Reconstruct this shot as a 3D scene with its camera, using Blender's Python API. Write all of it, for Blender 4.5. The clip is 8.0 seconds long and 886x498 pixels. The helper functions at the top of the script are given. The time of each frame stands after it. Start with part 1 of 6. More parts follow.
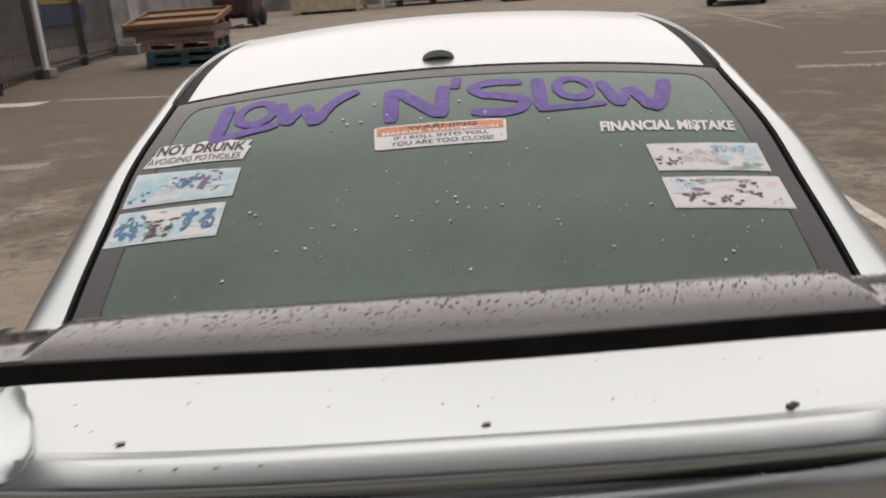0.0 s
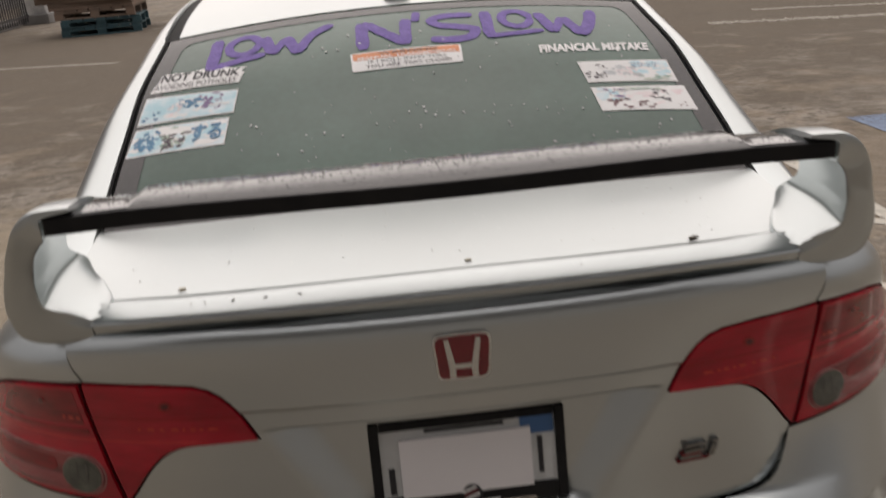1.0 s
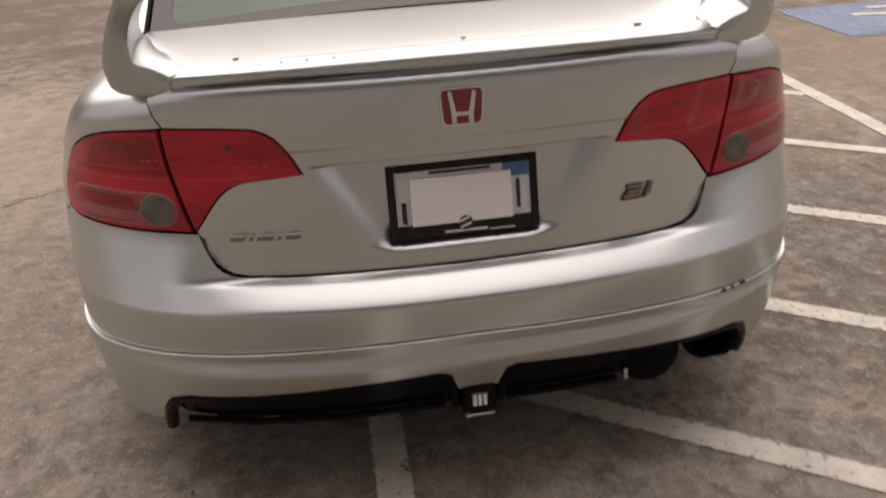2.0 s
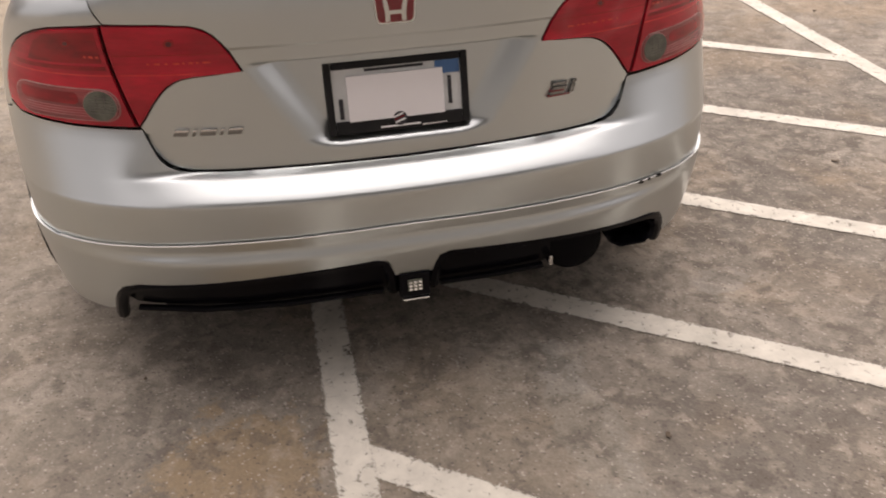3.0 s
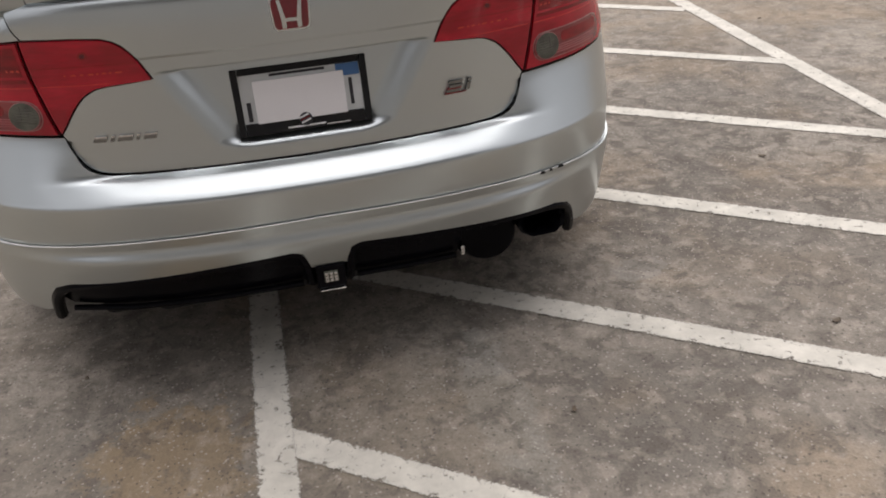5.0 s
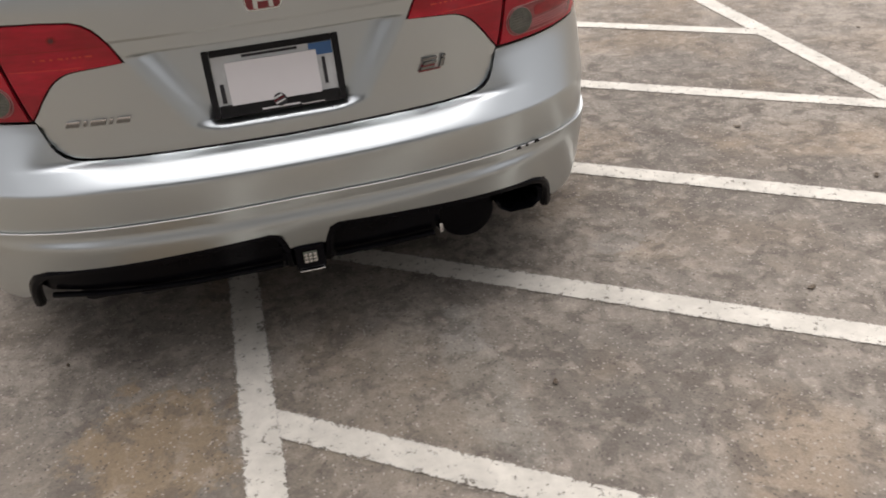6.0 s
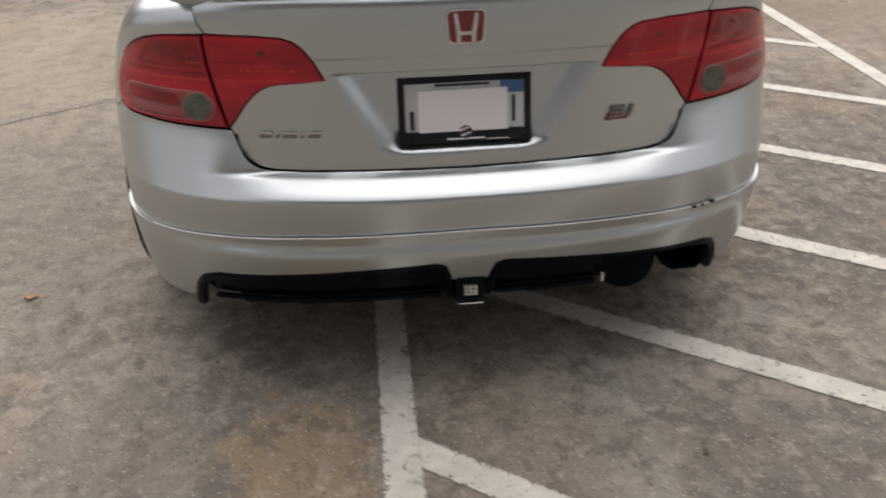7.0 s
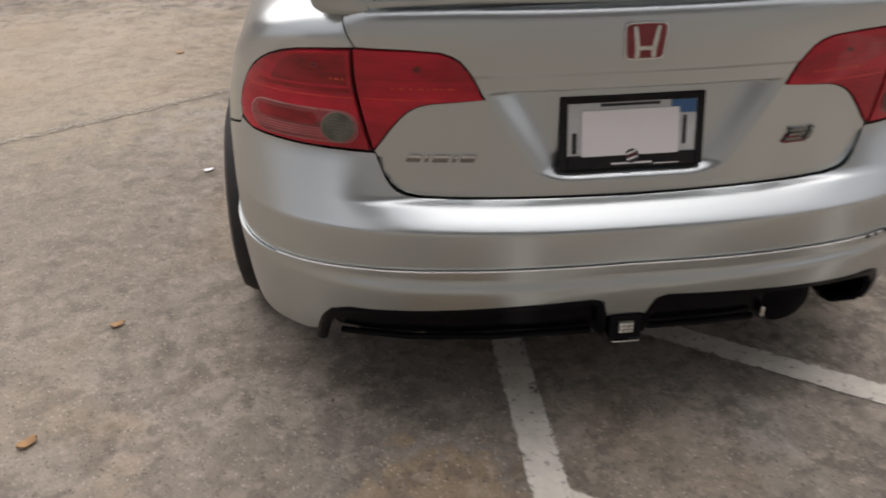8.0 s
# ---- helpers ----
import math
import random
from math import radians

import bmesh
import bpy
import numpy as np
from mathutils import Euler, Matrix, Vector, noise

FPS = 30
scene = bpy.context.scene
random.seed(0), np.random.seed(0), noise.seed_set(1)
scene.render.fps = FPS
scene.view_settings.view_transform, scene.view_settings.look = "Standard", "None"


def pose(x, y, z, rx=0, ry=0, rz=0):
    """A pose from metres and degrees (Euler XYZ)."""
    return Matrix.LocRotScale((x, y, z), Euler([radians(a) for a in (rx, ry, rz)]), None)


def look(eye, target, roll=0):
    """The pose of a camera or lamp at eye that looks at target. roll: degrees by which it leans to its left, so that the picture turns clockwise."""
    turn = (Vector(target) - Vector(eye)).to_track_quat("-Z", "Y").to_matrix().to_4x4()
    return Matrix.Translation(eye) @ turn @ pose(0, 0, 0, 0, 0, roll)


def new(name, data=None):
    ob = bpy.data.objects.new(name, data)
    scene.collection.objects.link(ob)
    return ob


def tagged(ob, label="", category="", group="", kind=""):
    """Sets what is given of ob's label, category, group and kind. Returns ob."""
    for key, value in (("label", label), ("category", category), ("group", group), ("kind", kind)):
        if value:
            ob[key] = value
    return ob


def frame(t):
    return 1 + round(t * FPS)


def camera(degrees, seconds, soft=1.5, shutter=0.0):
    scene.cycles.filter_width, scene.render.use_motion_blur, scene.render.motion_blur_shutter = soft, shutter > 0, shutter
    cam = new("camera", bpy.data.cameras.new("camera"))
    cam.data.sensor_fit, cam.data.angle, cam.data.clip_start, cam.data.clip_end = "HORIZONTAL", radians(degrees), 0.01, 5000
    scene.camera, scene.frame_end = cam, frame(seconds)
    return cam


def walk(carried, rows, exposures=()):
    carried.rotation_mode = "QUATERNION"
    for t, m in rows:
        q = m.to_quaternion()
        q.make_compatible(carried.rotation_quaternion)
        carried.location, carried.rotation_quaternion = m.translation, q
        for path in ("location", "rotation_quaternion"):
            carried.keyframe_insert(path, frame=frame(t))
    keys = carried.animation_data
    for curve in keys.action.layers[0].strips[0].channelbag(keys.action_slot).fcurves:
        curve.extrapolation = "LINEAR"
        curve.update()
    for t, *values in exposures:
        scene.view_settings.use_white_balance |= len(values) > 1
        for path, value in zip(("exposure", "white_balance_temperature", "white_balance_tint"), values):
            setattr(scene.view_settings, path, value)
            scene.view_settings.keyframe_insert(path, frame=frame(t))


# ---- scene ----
cam = camera(54.4, 8.0, soft=1.8, shutter=0.4)
PATH = [
    (0.0, (0.0146, -0.004, 1.5873), (-0.0297, 1.9049, 0.9924), -4.23),
    (0.3, (-0.0927, -0.1253, 1.5896), (-0.0403, 1.7741, 0.9655), -5.12),
    (0.5, (-0.126, -0.1827, 1.6021), (-0.0411, 1.7056, 0.9485), -5.71),
    (0.8, (-0.1104, -0.2847, 1.5864), (-0.0059, 1.6009, 0.928), -5.49),
    (1.0, (-0.0893, -0.3558, 1.5569), (0.0276, 1.5222, 0.8793), -4.72),
    (1.2, (-0.0864, -0.444, 1.5357), (0.0487, 1.4203, 0.8243), -3.59),
    (1.5, (-0.124, -0.5817, 1.515), (0.0443, 1.2533, 0.7377), -2.72),
    (1.7, (-0.1783, -0.662, 1.4918), (0.0056, 1.1481, 0.6613), -2.71),
    (2.0, (-0.2717, -0.8136, 1.4369), (-0.0322, 0.9765, 0.5777), -3.43),
    (2.2, (-0.3055, -0.8798, 1.44), (-0.0302, 0.8823, 0.5349), -3.61),
    (3.3, (-0.2356, -0.974, 1.4626), (0.1621, 0.6736, 0.4009), -0.81),
    (3.5, (-0.1985, -1.0261, 1.4526), (0.2438, 0.6279, 0.4189), -0.34),
    (3.8, (-0.1304, -1.1114, 1.4393), (0.2945, 0.5756, 0.4526), -1.08),
    (4.0, (-0.1219, -1.1394, 1.4567), (0.2664, 0.5638, 0.4829), -1.86),
    (4.2, (-0.1082, -1.1425, 1.4529), (0.2377, 0.5765, 0.4908), -2.9),
    (4.5, (-0.0971, -1.1539, 1.4466), (0.2248, 0.5699, 0.4847), -3.9),
    (4.7, (-0.0799, -1.1447, 1.4326), (0.2525, 0.5721, 0.4619), -4.15),
    (5.8, (-0.0837, -1.1562, 1.4438), (0.2501, 0.523, 0.41), -4.56),
    (6.0, (-0.0756, -1.1559, 1.4342), (0.2924, 0.5141, 0.397), -5.14),
    (6.4, (-0.062, -1.1396, 1.4383), (0.3208, 0.5035, 0.3642), -3.76),
    (6.5, (-0.0752, -1.1482, 1.4487), (0.2656, 0.5113, 0.3856), -3.46),
    (6.7, (-0.1143, -1.1463, 1.463), (0.1207, 0.5564, 0.4405), -2.71),
    (6.9, (-0.1974, -1.1133, 1.4643), (-0.0206, 0.6189, 0.4804), -1.82),
    (7.0, (-0.2508, -1.0973, 1.4598), (-0.0793, 0.644, 0.4909), -1.27),
    (7.2, (-0.3571, -1.0617, 1.4552), (-0.1775, 0.6899, 0.5066), -0.92),
    (7.5, (-0.4867, -1.0138, 1.4642), (-0.2522, 0.7355, 0.5236), -0.64),
    (7.7, (-0.5333, -0.9664, 1.4684), (-0.3082, 0.7721, 0.5058), -0.74),
    (8.0, (-0.5926, -0.8522, 1.446), (-0.4097, 0.8849, 0.4719), -0.92),
]
EXPO = [(0.0, 0.2, 6850, 16), (0.5, 0.23, 6900, 16), (1.0, 0.2, 6950, 16), (1.5, 0.23, 7100, 18), (2.0, 0.75, 7350, 22), (3.4, 1.2, 7000, 19), (4.0, 0.95, 6650, 16), (4.7, 0.9, 6500, 15), (6.0, 1.14, 6550, 15), (7.5, 0.84, 6600, 15), (8.0, 0.93, 6650, 16)]
walk(cam, [(t, look(eye, target, roll)) for t, eye, target, roll in PATH], EXPO)

# ---- light: an overcast day ----
world = bpy.data.worlds.new("sky")
scene.world = world
world.use_nodes = True
wn, wl = world.node_tree.nodes, world.node_tree.links
wn.clear()
sky = wn.new("ShaderNodeTexSky")
sky.sky_type, sky.sun_disc, sky.sun_elevation, sky.sun_rotation = "NISHITA", False, radians(72), radians(12)
sky.air_density, sky.dust_density = 1.0, 4.0
grey = wn.new("ShaderNodeHueSaturation")
grey.inputs["Saturation"].default_value = 0.22
cloud = wn.new("ShaderNodeMix")
cloud.data_type = "RGBA"
cloud.inputs[0].default_value = 0.9
cloud.inputs[7].default_value = (3.3, 3.3, 3.35, 1)
back = wn.new("ShaderNodeBackground")
back.inputs["Strength"].default_value = 0.085
wout = wn.new("ShaderNodeOutputWorld")
wl.new(sky.outputs[0], grey.inputs["Color"])
wl.new(grey.outputs[0], cloud.inputs[6])
# An overcast sky is about three times as bright overhead as at the skyline.
way_up = wn.new("ShaderNodeSeparateXYZ")
wl.new(wn.new("ShaderNodeTexCoord").outputs["Generated"], way_up.inputs[0])
dome = wn.new("ShaderNodeMapRange")
for slot, value in ((1, 0.0), (2, 1.0), (3, 1.0), (4, 2.3)):
    dome.inputs[slot].default_value = value
heaped = wn.new("ShaderNodeMath")
heaped.operation = "POWER"
heaped.inputs[1].default_value = 1.8
wl.new(way_up.outputs[2], heaped.inputs[0])
wl.new(heaped.outputs[0], dome.inputs[0])
bright = wn.new("ShaderNodeVectorMath")
bright.operation = "SCALE"
wl.new(cloud.outputs[2], bright.inputs[0])
clouds = wn.new("ShaderNodeTexNoise")
clouds.inputs["Scale"].default_value, clouds.inputs["Detail"].default_value = 2.2, 3.0
uneven = wn.new("ShaderNodeMapRange")
for slot, value in ((1, 0.3), (2, 0.7), (3, 0.80), (4, 1.20)):
    uneven.inputs[slot].default_value = value
wl.new(clouds.outputs["Fac"], uneven.inputs[0])
lit = wn.new("ShaderNodeMath")
lit.operation = "MULTIPLY"
wl.new(dome.outputs[0], lit.inputs[0])
wl.new(uneven.outputs[0], lit.inputs[1])
wl.new(lit.outputs[0], bright.inputs["Scale"])
wl.new(bright.outputs[0], back.inputs["Color"])
wl.new(back.outputs[0], wout.inputs[0])
sun_data = bpy.data.lights.new("sun", "SUN")
sun_data.energy, sun_data.angle, sun_data.color = 1.65, radians(100), (1.0, 0.97, 0.93)
sun = new("sun", sun_data)
sun.matrix_world = look((0.5, 9.5, 12.0), (0, 0, 0))


# ---- materials ----
def material(name, color, rough=0.5, metal=0.0, vary=0.0, scale=8.0, stretch=(1, 1, 1), fine=0.0, fine_scale=200.0, bump=0.0, bump_scale=60.0, second=None,
             coat=0.0, spec=0.5, rough_vary=0.0, each=0.0, emit=0.0):
    """A procedural surface: two scales of colour change, a bump, and a coat."""
    m = bpy.data.materials.new(name)
    m.use_nodes = True
    n, k = m.node_tree.nodes, m.node_tree.links
    b = n["Principled BSDF"]
    b.inputs["Roughness"].default_value, b.inputs["Metallic"].default_value = rough, metal
    b.inputs["Coat Weight"].default_value, b.inputs["Coat Roughness"].default_value = coat, 0.06
    b.inputs["Specular IOR Level"].default_value = spec
    b.inputs["Base Color"].default_value = (*color, 1)
    coord = n.new("ShaderNodeTexCoord")
    if emit:
        b.inputs["Emission Color"].default_value, b.inputs["Emission Strength"].default_value = (*color, 1), emit

    def noise_at(s, detail=4.0):
        t = n.new("ShaderNodeTexNoise")
        t.inputs["Scale"].default_value, t.inputs["Detail"].default_value = s, detail
        if stretch == (1, 1, 1):
            k.new(coord.outputs["Object"], t.inputs["Vector"])
        else:
            sized = n.new("ShaderNodeMapping")
            sized.inputs["Scale"].default_value = stretch
            k.new(coord.outputs["Object"], sized.inputs["Vector"])
            k.new(sized.outputs[0], t.inputs["Vector"])
        return t.outputs["Fac"]
    if vary or fine or second or each:
        last = None
        two = second or tuple(c * 0.6 for c in color)
        ramp = n.new("ShaderNodeMapRange")
        ramp.inputs[1].default_value, ramp.inputs[2].default_value = 0.38, 0.64
        ramp.inputs[3].default_value, ramp.inputs[4].default_value = 0, vary
        k.new(noise_at(scale), ramp.inputs[0])
        mix = n.new("ShaderNodeMix")
        mix.data_type = "RGBA"
        mix.inputs[6].default_value, mix.inputs[7].default_value = (*color, 1), (*two, 1)
        k.new(ramp.outputs[0], mix.inputs[0])
        last = mix.outputs[2]
        if fine or each:
            hue = n.new("ShaderNodeHueSaturation")
            k.new(last, hue.inputs["Color"])
            rng = n.new("ShaderNodeMapRange")
            rng.inputs[3].default_value, rng.inputs[4].default_value = 1 - (fine or each), 1 + (fine or each)
            if fine:
                rng.inputs[1].default_value, rng.inputs[2].default_value = 0.3, 0.7
                k.new(noise_at(fine_scale, 2.0), rng.inputs[0])
            else:
                k.new(n.new("ShaderNodeObjectInfo").outputs["Random"], rng.inputs[0])
            k.new(rng.outputs[0], hue.inputs["Value"])
            last = hue.outputs[0]
        k.new(last, b.inputs["Base Color"])
    if rough_vary:
        rr = n.new("ShaderNodeMapRange")
        rr.inputs[1].default_value, rr.inputs[2].default_value = 0.35, 0.65
        rr.inputs[3].default_value, rr.inputs[4].default_value = rough - rough_vary, rough + rough_vary
        k.new(noise_at(scale * 2), rr.inputs[0])
        k.new(rr.outputs[0], b.inputs["Roughness"])
    if bump:
        bp = n.new("ShaderNodeBump")
        bp.inputs["Strength"].default_value, bp.inputs["Distance"].default_value = bump, 0.004
        k.new(noise_at(bump_scale, 3.0), bp.inputs["Height"])
        k.new(bp.outputs[0], b.inputs["Normal"])
    return m


def asphalt_material():
    """Worn asphalt: pale stones, dark patches, brown oil-and-dust stains, and fine cracks."""
    m = bpy.data.materials.new("asphalt")
    m.use_nodes = True
    n, k = m.node_tree.nodes, m.node_tree.links
    b = n["Principled BSDF"]
    b.inputs["Roughness"].default_value, b.inputs["Specular IOR Level"].default_value = 0.9, 0.15
    coord = n.new("ShaderNodeTexCoord").outputs["Object"]

    def tex(kind, s, detail=4.0, dist=0.0):
        t = n.new(kind)
        t.inputs["Scale"].default_value = s
        if kind == "ShaderNodeTexNoise":
            t.inputs["Detail"].default_value, t.inputs["Distortion"].default_value = detail, dist
        k.new(coord, t.inputs["Vector"])
        return t

    def span(src, a, z, lo=0.0, hi=1.0):
        r = n.new("ShaderNodeMapRange")
        for i, v in ((1, a), (2, z), (3, lo), (4, hi)):
            r.inputs[i].default_value = v
        k.new(src, r.inputs[0])
        return r.outputs[0]

    def mix(fac, a, z, mode="MIX"):
        x = n.new("ShaderNodeMix")
        x.data_type, x.blend_type = "RGBA", mode
        for slot, v in ((0, fac), (6, a), (7, z)):
            if isinstance(v, (tuple, float)):
                x.inputs[slot].default_value = v if slot == 0 else (*v, 1)
            else:
                k.new(v, x.inputs[slot])
        return x.outputs[2]
    big = span(tex("ShaderNodeTexNoise", 0.8, 6.0, 0.3).outputs["Fac"], 0.35, 0.65)
    col = mix(big, (0.215, 0.190, 0.160), (0.310, 0.277, 0.234))
    dark = tex("ShaderNodeTexNoise", 3.4, 6.0, 0.4)
    dark.inputs["Roughness"].default_value = 0.62
    col = mix(span(dark.outputs["Fac"], 0.48, 0.62, 0, 0.5), col, (0.118, 0.104, 0.091))
    blot = tex("ShaderNodeTexNoise", 9.0, 6.0, 0.2)
    blot.inputs["Roughness"].default_value = 0.6
    where = span(tex("ShaderNodeTexNoise", 0.5, 2.0).outputs["Fac"], 0.38, 0.58, 0.25, 0.85)
    col = mix(mix(span(blot.outputs["Fac"], 0.49, 0.60), (0.0, 0.0, 0.0), where), col, (0.098, 0.085, 0.070))
    col = mix(span(tex("ShaderNodeTexNoise", 2.3, 6.0, 0.4).outputs["Fac"], 0.56, 0.72, 0, 0.5), col, (0.30, 0.275, 0.235))

    warm = tex("ShaderNodeTexNoise", 1.7, 5.0, 0.6)
    col = mix(span(warm.outputs["Fac"], 0.50, 0.64, 0, 0.6), col, (0.300, 0.236, 0.170))

    def stain_or_tone(x, y, rx, ry, color, strength):
        """One oval of its own tone with a ragged edge: stains, and some shade painted in."""
        move = n.new("ShaderNodeMapping")
        move.vector_type = "TEXTURE"
        move.inputs["Location"].default_value, move.inputs["Scale"].default_value = (x, y, 0), (rx, ry, 1)
        k.new(coord, move.inputs["Vector"])
        away = n.new("ShaderNodeVectorMath")
        away.operation = "LENGTH"
        k.new(move.outputs[0], away.inputs[0])
        rag = n.new("ShaderNodeMath")
        rag.operation = "MULTIPLY_ADD"
        rag.inputs[1].default_value = 2.6
        t = tex("ShaderNodeTexNoise", 7.0 if rx < 5 else 1.2, 8.0)
        t.inputs["Roughness"].default_value = 0.7
        k.new(t.outputs["Fac"], rag.inputs[0])
        k.new(away.outputs["Value"], rag.inputs[2])
        return mix(span(rag.outputs[0], *((1.85, 2.35) if rx > 0.3 else (2.02, 2.20)), strength, 0.0), col, color)
    # The 45 m oval only turns the far asphalt darker brown.
    # The first dark oval also paints in shade behind the bumper's left corner.
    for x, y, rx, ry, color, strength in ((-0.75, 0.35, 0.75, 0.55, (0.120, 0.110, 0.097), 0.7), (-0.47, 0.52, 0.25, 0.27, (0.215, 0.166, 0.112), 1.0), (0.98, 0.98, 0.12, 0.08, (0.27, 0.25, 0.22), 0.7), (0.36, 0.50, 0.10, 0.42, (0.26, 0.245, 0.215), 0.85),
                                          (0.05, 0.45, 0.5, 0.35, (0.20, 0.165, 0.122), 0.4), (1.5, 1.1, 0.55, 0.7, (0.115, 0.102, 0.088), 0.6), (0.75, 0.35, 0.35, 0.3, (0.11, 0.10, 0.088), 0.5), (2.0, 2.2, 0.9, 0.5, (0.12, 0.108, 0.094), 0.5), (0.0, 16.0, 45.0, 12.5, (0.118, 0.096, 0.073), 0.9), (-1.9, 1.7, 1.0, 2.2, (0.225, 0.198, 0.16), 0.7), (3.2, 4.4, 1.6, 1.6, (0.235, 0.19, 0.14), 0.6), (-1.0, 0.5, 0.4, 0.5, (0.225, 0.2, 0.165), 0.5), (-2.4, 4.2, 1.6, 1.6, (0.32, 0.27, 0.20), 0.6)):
        col = stain_or_tone(x, y, rx, ry, color, strength)
    pits = tex("ShaderNodeTexNoise", 42.0, 7.0, 0.3)
    pits.inputs["Roughness"].default_value = 0.7
    zone = n.new("ShaderNodeMapping")
    zone.vector_type = "TEXTURE"
    zone.inputs["Location"].default_value, zone.inputs["Scale"].default_value = (1.3, 1.0, 0), (2.6, 2.6, 1)
    k.new(coord, zone.inputs["Vector"])
    worn = n.new("ShaderNodeVectorMath")
    worn.operation = "LENGTH"
    k.new(zone.outputs[0], worn.inputs[0])
    col = mix(mix(span(pits.outputs["Fac"], 0.53, 0.63), (0.0, 0.0, 0.0), span(worn.outputs["Value"], 0.4, 2.2, 0.28, 0.05)), col, (0.085, 0.074, 0.063))
    spots = tex("ShaderNodeTexNoise", 10.0, 7.0, 0.5)
    spots.inputs["Roughness"].default_value = 0.64
    col = mix(mix(span(spots.outputs["Fac"], 0.50, 0.60), (0.0, 0.0, 0.0), span(worn.outputs["Value"], 0.5, 2.0, 0.62, 0.05)), col, (0.105, 0.091, 0.077))
    chips = tex("ShaderNodeTexNoise", 16.0, 5.0, 0.3)
    chips.inputs["Roughness"].default_value = 0.55
    col = mix(mix(span(chips.outputs["Fac"], 0.54, 0.66), (0.0, 0.0, 0.0), span(worn.outputs["Value"], 0.5, 2.2, 0.42, 0.08)), col, (0.37, 0.325, 0.27))
    stones = tex("ShaderNodeTexVoronoi", 190.0)
    pick = n.new("ShaderNodeSeparateColor")
    k.new(stones.outputs["Color"], pick.inputs[0])
    grain = span(pick.outputs[1], 0.0, 1.0, 0.91, 1.09)
    hue = n.new("ShaderNodeHueSaturation")
    k.new(col, hue.inputs["Color"])
    k.new(grain, hue.inputs["Value"])
    pale = span(tex("ShaderNodeTexNoise", 60.0, 2.0).outputs["Fac"], 0.66, 0.74, 0, 0.25)
    col = mix(pale, hue.outputs[0], (0.34, 0.32, 0.28))
    # Single pale and dark stones that stand out of the binder.
    col = mix(span(pick.outputs[0], 0.968, 0.975, 0, 0.5), col, (0.42, 0.385, 0.34))
    col = mix(span(pick.outputs[2], 0.972, 0.98, 0, 0.5), col, (0.06, 0.053, 0.047))
    crack = n.new("ShaderNodeTexVoronoi")
    crack.feature = "DISTANCE_TO_EDGE"
    crack.inputs["Scale"].default_value = 0.42
    warp = n.new("ShaderNodeMix")
    warp.data_type = "RGBA"
    warp.inputs[0].default_value = 0.16
    k.new(coord, warp.inputs[6])
    k.new(tex("ShaderNodeTexNoise", 1.8, 6.0).outputs["Color"], warp.inputs[7])
    k.new(warp.outputs[2], crack.inputs["Vector"])
    col = mix(span(crack.outputs["Distance"], 0.0, 0.004, 0.14, 0.0), col, (0.03, 0.028, 0.025))
    k.new(col, b.inputs["Base Color"])
    bp = n.new("ShaderNodeBump")
    bp.inputs["Strength"].default_value, bp.inputs["Distance"].default_value = 0.3, 0.003
    k.new(stones.outputs["Distance"], bp.inputs["Height"])
    k.new(bp.outputs[0], b.inputs["Normal"])
    return m


def worn_paint(name, color, wear=0.42, soft=1.0):
    """Road paint with sprayed, broken edges, worn through to the asphalt in chips."""
    m = bpy.data.materials.new(name)
    m.use_nodes = True
    n, k = m.node_tree.nodes, m.node_tree.links
    b = n["Principled BSDF"]
    b.inputs["Roughness"].default_value, b.inputs["Specular IOR Level"].default_value = 0.8, 0.2
    coord = n.new("ShaderNodeTexCoord").outputs["Object"]

    def noise(scale, detail, rough):
        t = n.new("ShaderNodeTexNoise")
        t.inputs["Scale"].default_value, t.inputs["Detail"].default_value, t.inputs["Roughness"].default_value = scale, detail, rough
        k.new(coord, t.inputs["Vector"])
        return t.outputs["Fac"]

    def span(src, a, z, lo=0.0, hi=1.0):
        r = n.new("ShaderNodeMapRange")
        for slot, v in ((1, a), (2, z), (3, lo), (4, hi)):
            r.inputs[slot].default_value = v
        k.new(src, r.inputs[0])
        return r.outputs[0]

    def sums(kind, a, z):
        x = n.new("ShaderNodeMath")
        x.operation = kind
        for slot, v in enumerate((a, z)):
            if isinstance(v, float):
                x.inputs[slot].default_value = v
            else:
                k.new(v, x.inputs[slot])
        return x.outputs[0]
    dirt = n.new("ShaderNodeMix")
    dirt.data_type = "RGBA"
    dirt.inputs[6].default_value, dirt.inputs[7].default_value = (*color, 1), (*(c * 0.62 for c in color), 1)
    k.new(span(noise(9.0, 8.0, 0.65), 0.3, 0.75), dirt.inputs[0])
    k.new(dirt.outputs[2], b.inputs["Base Color"])
    across = n.new("ShaderNodeAttribute")
    across.attribute_name = "across"
    inward = sums("SUBTRACT", 1.0, sums("ABSOLUTE", across.outputs["Fac"], 0.0))
    spray = sums("ADD", sums("MULTIPLY", inward, 3.4 / soft), sums("MULTIPLY", sums("SUBTRACT", noise(150.0, 6.0, 0.75), 0.5), 3.0))
    whole = span(spray, -0.05, 0.10)
    # More chips near the edges than in the middle.
    chips = sums("ADD", noise(38.0, 9.0, 0.78), sums("MULTIPLY", sums("MINIMUM", inward, 0.5), 0.10))
    left = sums("MULTIPLY", whole, span(chips, wear - 0.02, wear + 0.05))
    clear, shown = n.new("ShaderNodeBsdfTransparent"), n.new("ShaderNodeMixShader")
    k.new(left, shown.inputs[0])
    k.new(clear.outputs[0], shown.inputs[1])
    k.new(b.outputs[0], shown.inputs[2])
    k.new(shown.outputs[0], n["Material Output"].inputs["Surface"])
    return m


